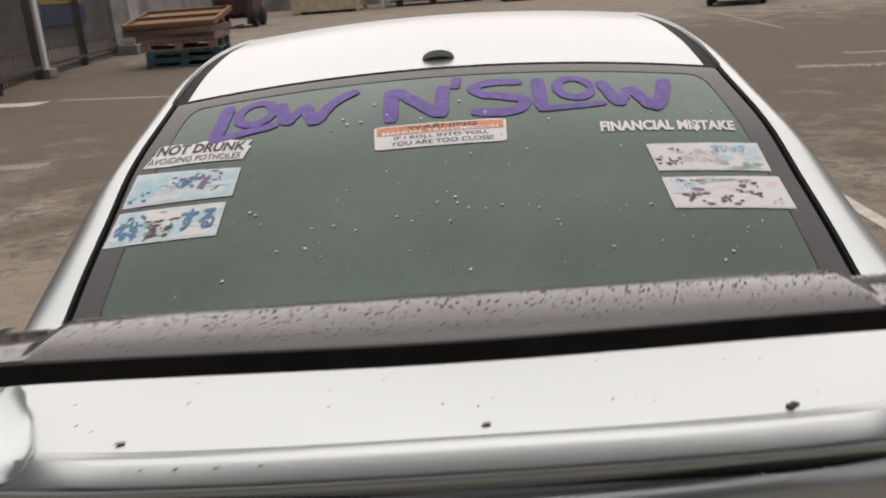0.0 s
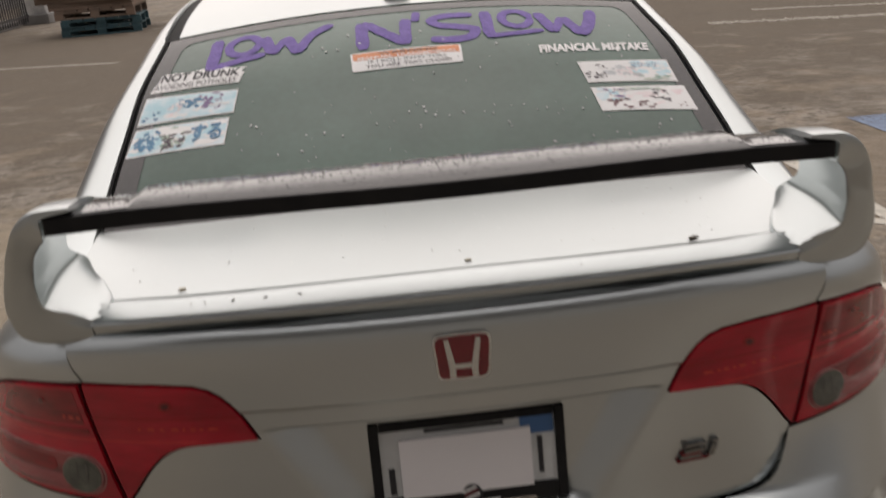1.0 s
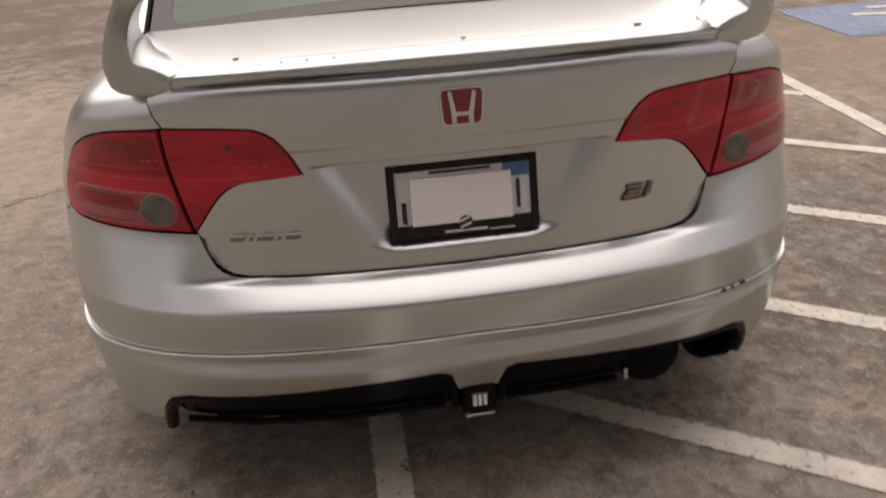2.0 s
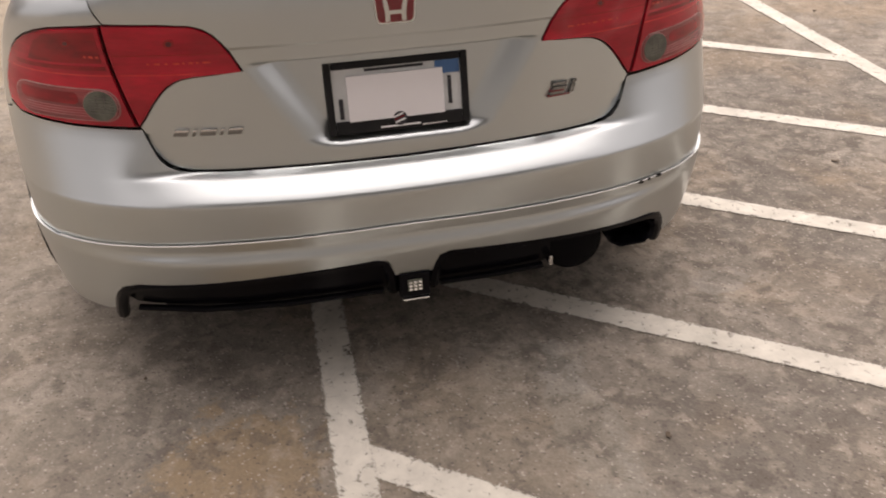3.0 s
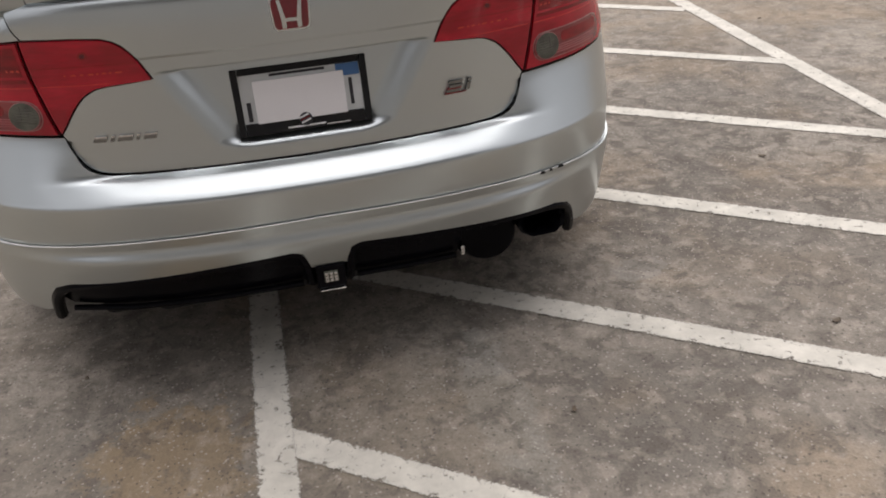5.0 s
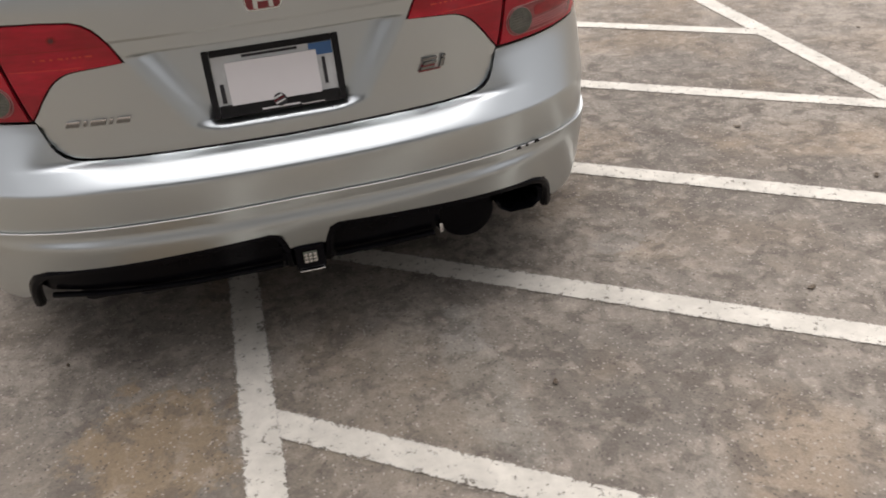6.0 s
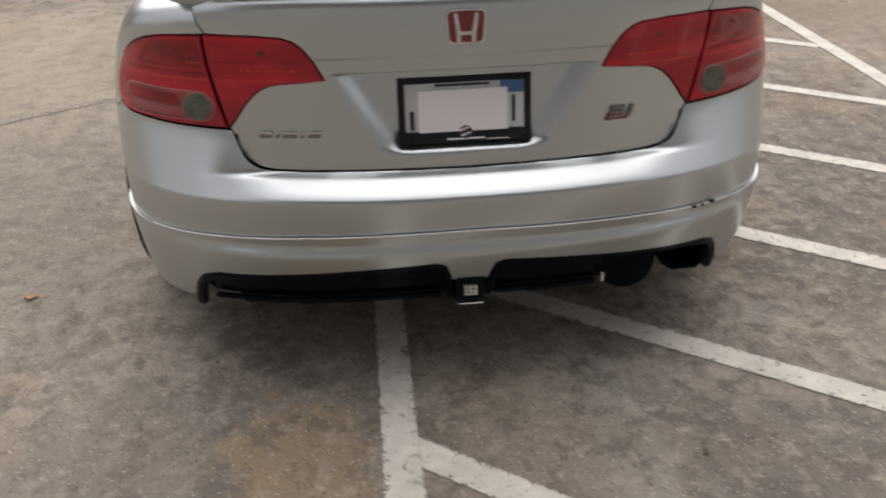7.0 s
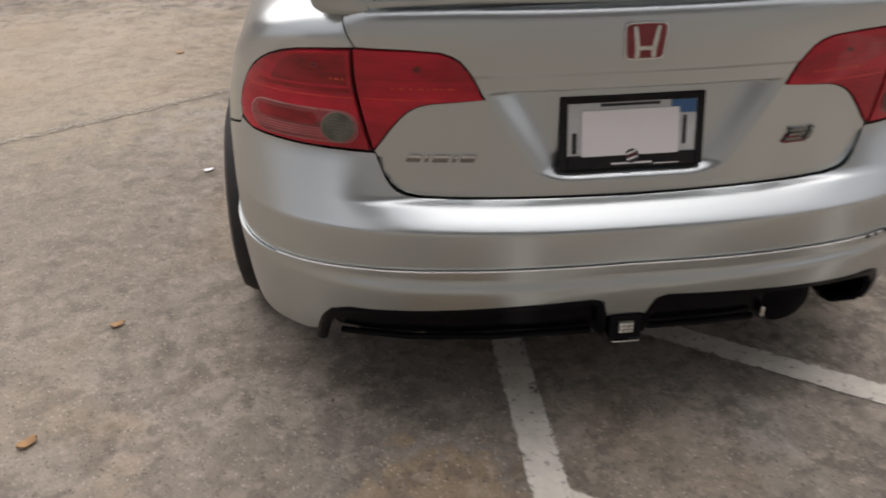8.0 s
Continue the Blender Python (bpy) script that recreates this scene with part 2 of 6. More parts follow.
silver = material("silver_paint", (0.515, 0.552, 0.556), 0.28, 0.96, vary=0.10, scale=1.6, coat=0.18)
# Paler than the body paint: the sky's highlight on the edge is painted in.
lip_highlight = material("lip_edge_highlight", (0.80, 0.80, 0.78), 0.35, 0.4, vary=0.3, scale=20)
black_gloss = material("black_gloss", (0.012, 0.012, 0.014), 0.16, vary=0.4, scale=30, second=(0.022, 0.02, 0.02), coat=0.5, rough_vary=0.05)
black_matt = material("black_plastic", (0.010, 0.010, 0.011), 0.75, spec=0.25, vary=0.5, scale=20, second=(0.02, 0.019, 0.018), bump=0.1)
rubber = material("rubber", (0.02, 0.02, 0.02), 0.8, vary=0.5, scale=12, second=(0.035, 0.033, 0.03), bump=0.3, bump_scale=120)
frit_mat = material("ceramic_frit", (0.03, 0.029, 0.031), 0.25, vary=0.3, scale=40, fine=0.3, fine_scale=400)
glass_mat = material("misted_green_glass", (0.038, 0.082, 0.064), 0.12, vary=0.8, scale=2.6, second=(0.070, 0.134, 0.108), fine=0.06, fine_scale=60, spec=0.5)
side_glass = material("dark_side_glass", (0.012, 0.016, 0.015), 0.04, vary=0.3, scale=3, coat=0.3)
chrome = material("chrome", (0.72, 0.72, 0.72), 0.14, 1.0, vary=0.2, scale=40, second=(0.5, 0.5, 0.5))
badge_red = material("badge_red", (0.17, 0.006, 0.012), 0.22, vary=0.3, scale=40, coat=0.6)
lamp_red = material("lamp_red", (0.50, 0.008, 0.026), 0.16, vary=0.75, scale=9, stretch=(0.5, 0.5, 2.4), second=(0.25, 0.003, 0.011), coat=0.4, spec=0.3, fine=0.10, fine_scale=55)
lamp_dark = material("lamp_dark_red", (0.31, 0.005, 0.012), 0.16, vary=0.8, scale=22, stretch=(0.6, 0.6, 2.0), second=(0.16, 0.002, 0.006), coat=0.4, spec=0.3)
lamp_glow = material("lamp_bright_red", (0.66, 0.03, 0.035), 0.2, vary=0.5, scale=30, second=(0.45, 0.01, 0.015), coat=0.4)
lamp_orange = material("lamp_orange_red", (0.62, 0.045, 0.03), 0.2, vary=0.5, scale=60, second=(0.5, 0.02, 0.015), coat=0.4)
lamp_edge = material("lamp_ring", (0.42, 0.22, 0.21), 0.2, vary=0.6, scale=20, second=(0.3, 0.05, 0.06), coat=0.4)
lamp_streak = material("lamp_pale_streak", (0.46, 0.14, 0.15), 0.15, vary=0.7, scale=18, second=(0.30, 0.05, 0.06), coat=0.5)
lamp_deep = material("lamp_deep_red", (0.33, 0.004, 0.008), 0.2, vary=0.4, scale=20, coat=0.4)
diffuser_black = material("diffuser_black", (0.003, 0.003, 0.0045), 0.22, vary=0.4, scale=30, second=(0.005, 0.005, 0.007), spec=0.08)
badge_pale = material("badge_silver", (0.66, 0.65, 0.64), 0.22, 0.9, vary=0.15, scale=40)
badge_dark = material("badge_smoke_and_shade", (0.22, 0.22, 0.215), 0.25, 0.9, vary=0.3, scale=40)
lamp_rim = material("lamp_seal", (0.11, 0.005, 0.010), 0.3, vary=0.3, scale=20)
lamp_pink = material("lamp_clear_red", (0.30, 0.035, 0.04), 0.12, vary=0.9, scale=16, stretch=(0.3, 0.3, 3), second=(0.13, 0.012, 0.016), coat=0.6)
lamp_clear = material("lamp_clear", (0.11, 0.115, 0.09), 0.2, 0.0, vary=0.8, scale=30, second=(0.03, 0.032, 0.026), coat=0.2)
white_card = material("white_card", (0.80, 0.78, 0.79), 0.6, vary=0.1, scale=6)
plate_pale = material("plate_pale", (0.62, 0.64, 0.64), 0.4, vary=0.3, scale=20)
plate_blue = material("plate_blue", (0.05, 0.14, 0.32), 0.4, vary=0.3, scale=20)
ink = material("black_ink", (0.02, 0.02, 0.025), 0.5, vary=0.2, scale=30)
vinyl_white = material("white_vinyl", (0.80, 0.80, 0.80), 0.45, vary=0.1, scale=10)
vinyl_purple = material("purple_marker", (0.115, 0.066, 0.31), 0.6, vary=0.8, scale=45, second=(0.175, 0.11, 0.40), fine=0.3, fine_scale=230)
vinyl_orange = material("orange_vinyl", (0.70, 0.25, 0.10), 0.45, vary=0.25, scale=20)
sticker_cyan = material("sticker_cyan", (0.42, 0.66, 0.74), 0.45, vary=0.8, scale=30, second=(0.75, 0.82, 0.86))
sticker_blue = material("sticker_blue", (0.07, 0.22, 0.38), 0.45, vary=0.5, scale=40)
sticker_pink = material("sticker_pink", (0.76, 0.64, 0.66), 0.45, vary=0.8, scale=30, second=(0.82, 0.78, 0.78))
sticker_violet = material("sticker_violet", (0.20, 0.14, 0.28), 0.45, vary=0.5, scale=40)
sticker_dark = material("sticker_dark", (0.05, 0.035, 0.05), 0.45, vary=0.4, scale=40)
sticker_green = material("sticker_green", (0.25, 0.38, 0.33), 0.45, vary=0.8, scale=60, second=(0.6, 0.62, 0.5))
# Opaque drops: the gleam of clear water is put into these two pale colours.
drop_gleam = material("water_drop_gleam", (0.62, 0.64, 0.64), 0.03, 0.3, vary=0.3, scale=50, coat=1.0)
drop_gleam_deck = material("water_drop_gleam_deck", (0.86, 0.87, 0.87), 0.06, vary=0.2, scale=50)
water = material("water_drop", (0.05, 0.05, 0.052), 0.02, 0.0, vary=0.3, scale=50, coat=1.0)
asphalt = asphalt_material()
white_line = worn_paint("white_road_paint", (0.62, 0.59, 0.52), 0.425)
faint_line = worn_paint("faint_road_paint", (0.42, 0.39, 0.33), 0.50, 2.5)
ghost_line = worn_paint("almost_gone_road_paint", (0.34, 0.305, 0.255), 0.53, 4.0)
blue_paint = worn_paint("blue_road_paint", (0.22, 0.28, 0.39), 0.44, 0.6)
leaf_mat = material("dry_leaf", (0.33, 0.19, 0.08), 0.8, vary=0.6, scale=60, second=(0.2, 0.12, 0.06))
wood_tan = material("weathered_wood", (0.24, 0.115, 0.04), 0.75, vary=0.9, scale=3, stretch=(1, 4, 4), second=(0.22, 0.13, 0.075), each=0.25)
wood_grey = material("grey_wood", (0.22, 0.155, 0.115), 0.8, vary=0.6, scale=4, second=(0.18, 0.14, 0.11), each=0.25)
pallet_blue = material("blue_wood", (0.03, 0.075, 0.092), 0.75, vary=0.6, scale=5, second=(0.07, 0.13, 0.14), each=0.25)
fence_black = material("black_metal", (0.03, 0.03, 0.032), 0.5, vary=0.5, scale=8, second=(0.06, 0.05, 0.045))
wall_pale = material("pale_wall", (0.30, 0.29, 0.28), 0.85, vary=0.9, scale=0.5, second=(0.16, 0.155, 0.15), fine=0.08, fine_scale=20)
blocker_pale = material("pale_unseen_wall", (0.28, 0.275, 0.265), 0.85, vary=0.6, scale=0.5, second=(0.23, 0.225, 0.217), fine=0.06, fine_scale=25)
blocker_grey = material("grey_unseen_wall", (0.16, 0.164, 0.17), 0.85, vary=0.6, scale=0.6, second=(0.11, 0.113, 0.117), fine=0.1, fine_scale=25)
blocker_dark = material("dark_unseen_wall", (0.075, 0.073, 0.070), 0.8, vary=0.5, scale=1.2, second=(0.055, 0.053, 0.05))
cream = material("cream_steel", (0.62, 0.54, 0.38), 0.6, vary=0.6, scale=2.0, second=(0.42, 0.33, 0.2))
white_steel = material("white_steel", (0.72, 0.72, 0.71), 0.5, vary=0.4, scale=1.0, second=(0.55, 0.54, 0.52))
maroon = material("maroon_steel", (0.07, 0.022, 0.025), 0.5, vary=0.6, scale=3.0, second=(0.04, 0.02, 0.02))
yellow = material("yellow_paint", (0.55, 0.42, 0.06), 0.6, vary=0.4, scale=3.0)
blue_steel = material("blue_steel", (0.05, 0.08, 0.22), 0.5, vary=0.4, scale=3.0)
car_dark = material("dark_green_paint", (0.012, 0.022, 0.02), 0.2, vary=0.3, scale=3, coat=0.7)


# ---- building tools ----
def under(ob, parent):
    """Makes ob a part of parent, keeping lot coordinates under the car's root."""
    ob.parent = parent
    if parent is not None and parent.name == "sedan_car":
        ob.matrix_parent_inverse = Matrix.Translation(-parent.location)


def link(name, verts, faces, mat, parent=None, label="", smooth=True):
    me = bpy.data.meshes.new(name)
    me.from_pydata([tuple(map(float, v)) for v in verts], [], faces)
    me.validate()
    me.materials.append(mat)
    if smooth:
        me.polygons.foreach_set("use_smooth", [True] * len(me.polygons))
    ob = new(name, me)
    under(ob, parent)
    return tagged(ob, label)


def part(name, bm, mat, parent, label="", smooth=False):
    me = bpy.data.meshes.new(name)
    bm.to_mesh(me)
    bm.free()
    me.materials.append(mat)
    if smooth:
        me.polygons.foreach_set("use_smooth", [True] * len(me.polygons))
    ob = new(name, me)
    under(ob, parent)
    return tagged(ob, label)


def thing(name, label, category, group="", kind="", at=(0, 0, 0)):
    ob = new(name)
    ob.location = at
    return tagged(ob, label, category, group, kind)


def block(bm, x0, x1, y0, y1, z0, z1, bevel=0.0, turn=None):
    """Adds a box with bevelled edges to bm."""
    geo = bmesh.ops.create_cube(bm, size=1.0)
    vs = geo["verts"]
    for v in vs:
        v.co = Vector(((x0 + x1) / 2 + v.co.x * (x1 - x0), (y0 + y1) / 2 + v.co.y * (y1 - y0), (z0 + z1) / 2 + v.co.z * (z1 - z0)))
    if turn is not None:
        bmesh.ops.transform(bm, matrix=turn, verts=vs)
    if bevel:
        es = list({e for v in vs for e in v.link_edges})
        bmesh.ops.bevel(bm, geom=es, offset=bevel, segments=2, affect="EDGES", profile=0.5)
    return bm


def box(name, x0, x1, y0, y1, z0, z1, mat, parent=None, label="", bevel=0.0, turn=None):
    return part(name, block(bmesh.new(), x0, x1, y0, y1, z0, z1, bevel, turn), mat, parent, label)


def grid_faces(rows, cols, wrap=False):
    return [(r * cols + c, r * cols + (c + 1) % cols, (r + 1) * cols + (c + 1) % cols, (r + 1) * cols + c)
            for r in range(rows - 1) for c in range(cols if wrap else cols - 1)]


def loft(name, rings, mat, parent=None, label="", caps=True):
    """A skin over closed rings of equal count, capped at both ends."""
    n = len(rings[0])
    verts = [p for ring in rings for p in ring]
    faces = grid_faces(len(rings), n, True)
    if caps:
        faces += [tuple(range(n))[::-1], tuple(range((len(rings) - 1) * n, len(rings) * n))]
    ob = link(name, verts, faces, mat, parent, label)
    bm = bmesh.new()
    bm.from_mesh(ob.data)
    bmesh.ops.recalc_face_normals(bm, faces=bm.faces)
    for e in bm.edges:
        if len(e.link_faces) == 2 and e.calc_face_angle() > radians(38):
            e.smooth = False
    bm.to_mesh(ob.data)
    bm.free()
    return ob


def tube(name, pts, r, mat, parent=None, label="", sides=8):
    """A round bar along points."""
    pts = [Vector(p) for p in pts]
    rings = []
    for i, p in enumerate(pts):
        d = (pts[min(i + 1, len(pts) - 1)] - pts[max(i - 1, 0)]).normalized()
        u = d.orthogonal().normalized() if i == 0 else (u - d * u.dot(d)).normalized()
        w = d.cross(u)
        rings.append([p + r * (math.cos(a) * u + math.sin(a) * w) for a in np.linspace(0, 2 * math.pi, sides, endpoint=False)])
    return loft(name, rings, mat, parent, label)


def cut(poly, axis, value, keep_more):
    out = []
    for i, p in enumerate(poly):
        q = poly[(i + 1) % len(poly)]
        a, b = (p[axis] - value, q[axis] - value) if keep_more else (value - p[axis], value - q[axis])
        if a >= 0:
            out.append(p)
        if (a > 0 > b) or (a < 0 < b):
            t = a / (a - b)
            r = [p[0] + t * (q[0] - p[0]), p[1] + t * (q[1] - p[1])]
            r[axis] = value
            out.append(tuple(r))
    return out


def panel(name, skin, outline, mat, parent=None, label="", cell=(0.03, 0.02), off=0.0, thick=0.012, relief=None):
    """A sheet of the outline's shape pressed onto a skin, with turned-in edges."""
    outline = [tuple(map(float, p)) for p in outline]
    if sum(p[0] * q[1] - q[0] * p[1] for p, q in zip(outline, outline[1:] + outline[:1])) < 0:
        outline = outline[::-1]
    a0, a1 = min(p[0] for p in outline), max(p[0] for p in outline)
    b0, b1 = min(p[1] for p in outline), max(p[1] for p in outline)
    na, nb = max(1, math.ceil((a1 - a0) / cell[0])), max(1, math.ceil((b1 - b0) / cell[1]))
    ga, gb = np.linspace(a0, a1, na + 1), np.linspace(b0, b1, nb + 1)
    ids, pts, faces = {}, [], []
    for j in range(nb):
        strip = cut(cut(outline, 1, gb[j], True), 1, gb[j + 1], False) if nb > 1 else outline
        if len(strip) < 3:
            continue
        for i in range(na):
            bit = cut(cut(strip, 0, ga[i], True), 0, ga[i + 1], False) if na > 1 else strip
            face = []
            for p in bit:
                key = (round(p[0], 5), round(p[1], 5))
                if key not in ids:
                    ids[key] = len(pts)
                    pts.append(key)
                if not face or (face[-1] != ids[key] and face[0] != ids[key]):
                    face.append(ids[key])
            if len(face) > 2 and len(set(face)) == len(face):
                faces.append(face)
    par = np.array(pts)
    lift = off + (relief(par[:, 0], par[:, 1]) if relief else 0)
    verts = list(skin(par[:, 0], par[:, 1], lift))
    if thick:
        rim = []
        for p, q in zip(outline, outline[1:] + outline[:1]):
            n = max(1, math.ceil(max(abs(q[0] - p[0]) / cell[0], abs(q[1] - p[1]) / cell[1])))
            rim += [(p[0] + (q[0] - p[0]) * i / n, p[1] + (q[1] - p[1]) * i / n) for i in range(n)]
        rim = np.array(rim)
        lift = off + (relief(rim[:, 0], rim[:, 1]) if relief else 0)
        base, m = len(verts), len(rim)
        verts += list(skin(rim[:, 0], rim[:, 1], lift)) + list(skin(rim[:, 0], rim[:, 1], lift - thick))
        faces += [(base + i, base + m + i, base + m + (i + 1) % m, base + (i + 1) % m) for i in range(m)]
    return link(name, verts, faces, mat, parent, label)


def rounded(x0, x1, y0, y1, r, n=5):
    out = []
    for cx, cy, a in ((x1 - r, y0 + r, -90), (x1 - r, y1 - r, 0), (x0 + r, y1 - r, 90), (x0 + r, y0 + r, 180)):
        out += [(cx + r * math.cos(radians(a + 90 * i / n)), cy + r * math.sin(radians(a + 90 * i / n))) for i in range(n + 1)]
    return out


def lathe(name, profile, axis_m, mat, parent=None, label="", sides=40):
    """A turned shape: profile of (along, radius) round an axis."""
    rings = [[axis_m @ Vector((u, r * math.cos(a), r * math.sin(a))) for a in np.linspace(0, 2 * math.pi, sides, endpoint=False)] for u, r in profile]
    return loft(name, rings, mat, parent, label, caps=False)


def text_mesh(words, width, height, bold=0.0):
    """Flat lettering scaled to fill width x height, with its corner at the origin: points and faces."""
    cu = bpy.data.curves.new("lettering", "FONT")
    cu.body, cu.size, cu.offset, cu.fill_mode, cu.resolution_u = words, 1.0, bold, "FRONT", 3
    ob = new("lettering", cu)
    me = bpy.data.meshes.new_from_object(ob.evaluated_get(bpy.context.evaluated_depsgraph_get()))
    bpy.data.objects.remove(ob)
    pts = np.array([v.co[:2] for v in me.vertices])
    faces = [tuple(p.vertices) for p in me.polygons]
    lo, hi = pts.min(0), pts.max(0)
    return (pts - lo) / (hi - lo) * (width, height), faces


def pchip(xs, ys):
    """A smooth curve through a few control values that never overshoots them."""
    xs, ys = np.array(xs, float), np.array(ys, float)
    h, d = np.diff(xs), np.diff(ys) / np.diff(xs)
    m = np.concatenate([[d[0]], np.where(d[1:] * d[:-1] > 0, 2 * d[1:] * d[:-1] / (d[1:] + d[:-1] + 1e-12), 0), [d[-1]]])

    def at(v):
        v = np.clip(np.asarray(v, float), xs[0], xs[-1])
        i = np.clip(np.searchsorted(xs, v) - 1, 0, len(h) - 1)
        t = (v - xs[i]) / h[i]
        return ((1 + 2 * t) * (1 - t) ** 2 * ys[i] + t * (1 - t) ** 2 * h[i] * m[i]
                + t * t * (3 - 2 * t) * ys[i + 1] + t * t * (t - 1) * h[i] * m[i + 1])
    return at


def ease(v):
    v = np.clip(v, 0, 1)
    return v * v * (3 - 2 * v)


# Lower body: a plan outline with rounded corners, inset level by level.
HALF_W, REAR_Y, BODY_L = 0.908, 0.82, 4.36
_th = np.linspace(0, math.pi / 2, 90)
_px = np.concatenate([HALF_W * np.sin(_th) ** 0.77, [HALF_W] * 60, HALF_W * np.cos(_th[1:]) ** 0.75])
_pf = np.concatenate([0.5 * (1 - np.cos(_th) ** 0.77), np.linspace(0.53, BODY_L - 0.83, 60), BODY_L - 0.8 + 0.8 * np.sin(_th[1:]) ** 0.75])
_ps = np.concatenate([[0], np.cumsum(np.hypot(np.diff(_px), np.diff(_pf)))])
_nx = np.gradient(_pf, _ps)
_ny = np.gradient(_px, _ps)
_nl = np.hypot(_nx, _ny)
_nx, _ny = _nx / _nl, _ny / _nl
body_inset = pchip([0.14, 0.25, 0.35, 0.45, 0.55, 0.65, 0.75, 0.85, 0.92, 0.97, 1.0, 1.03, 1.045, 1.055],
                   [0.05, 0.02, 0.008, 0.0, 0, 0.002, 0.010, 0.035, 0.075, 0.115, 0.155, 0.215, 0.265, 0.312])
body_back = pchip([0.14, 0.25, 0.30, 0.38, 0.41, 0.435, 0.46, 0.52, 0.566, 0.572, 0.577, 0.584, 0.594, 0.605, 0.613, 0.6165, 0.6195, 0.630, 0.70, 0.86, 0.96, 1.0, 1.012, 1.020, 1.026, 1.0305, 1.055],
                  [0.05, -0.015, -0.037, -0.061, -0.069, -0.0745, -0.0768, -0.082, -0.0845, -0.0830, -0.0785, -0.0700, -0.0565, -0.0410, -0.0285, -0.0205, -0.0135, -0.006, -0.002, 0.000, -0.001, 0.001, 0.0035, 0.0085, 0.016, 0.029, 0.13])
# At the corners the shoulder spreads up to the lamps.
corner_back = pchip([0.14, 0.25, 0.30, 0.38, 0.41, 0.435, 0.46, 0.52, 0.566, 0.573, 0.580, 0.60, 0.64, 0.68, 0.71, 0.725, 0.735, 0.80, 0.86, 0.96, 1.0, 1.02, 1.035, 1.055],
                    [0.05, -0.015, -0.037, -0.061, -0.069, -0.0745, -0.0768, -0.0820, -0.0843, -0.0828, -0.0785, -0.0665, -0.0435, -0.0225, -0.0085, -0.0035, -0.0025, -0.001, 0.002, -0.004, 0.004, 0.02, 0.05, 0.16])
body_nose = pchip([0, 3.0, 3.5, 4.0, BODY_L], [1, 1, 0.86, 0.66, 0.46])


def body_at(s, z, off=0.0, flare=1.0):
    """A point of the lower body: s metres round the plan from the middle of the tail (right positive), at height z."""
    def raw(s, z):
        a = np.abs(s)
        x, f, nx, ny = (np.interp(a, _ps, v) for v in (_px, _pf, _nx, _ny))
        flat = 1 - 0.4 * ease((z - 0.82) / 0.2)
        w = flare * ease((x - 0.40) / 0.27)
        back = (1 - w) * body_back(z - 0.005 * np.minimum(1, (s / 0.4) ** 2) * ease((z - 0.5) / 0.1)) + w * corner_back(z)
        y = REAR_Y + np.where(f < 0.5, f * flat, f - 0.5 * (1 - flat)) + back * np.maximum(ny, 0)
        x = (x - body_inset(z) * nx) * np.sign(s + 1e-12)
        return np.stack([x, y, np.where(z > 0.5, 0.5 + (z - 0.5) * body_nose(f), z)], -1)
    s, z = np.broadcast_arrays(np.asarray(s, float), np.asarray(z, float))
    p = raw(s, z)
    if np.any(off):
        e = 1e-3
        n = np.cross(raw(s + e, z) - raw(s - e, z), raw(s, z + e) - raw(s, z - e))
        p = p + n / np.linalg.norm(n, axis=-1, keepdims=True) * np.broadcast_to(off, s.shape)[..., None]
    return p


def s_of(x, z):
    """The way round the tail at which the body is x metres off its middle at height z."""
    table = _px[:90] - body_inset(z) * _nx[:90]
    return float(np.interp(abs(x), table, _ps[:90])) * (1 if x >= 0 else -1)


def s_side(y):
    return float(np.interp(y - REAR_Y, _pf[89:150], _ps[89:150]))


# Greenhouse: roof and windows as one skin over the length of the car.
roof_z = pchip([1.18, 1.27, 1.42, 1.52, 1.64, 1.78, 1.89, 2.1, 2.4, 2.7, 3.0, 3.25, 3.6, 4.05],
               [1.04, 1.09, 1.19, 1.25, 1.32, 1.375, 1.408, 1.45, 1.478, 1.485, 1.47, 1.43, 1.28, 1.03])
roof_w = pchip([1.18, 1.27, 1.42, 1.65, 1.89, 2.5, 3.1, 3.6, 4.05], [0.668, 0.657, 0.642, 0.618, 0.590, 0.595, 0.585, 0.62, 0.68])
belt_w = pchip([1.18, 1.5, 2.0, 3.0, 4.05], [0.71, 0.775, 0.81, 0.81, 0.75])
belt_z = pchip([1.18, 1.5, 2.2, 3.2, 4.05], [1.02, 1.02, 0.985, 0.95, 0.93])
roof_k = pchip([1.18, 1.64, 1.9, 3.0, 4.05], [0.07, 0.125, 0.115, 0.1, 0.12])


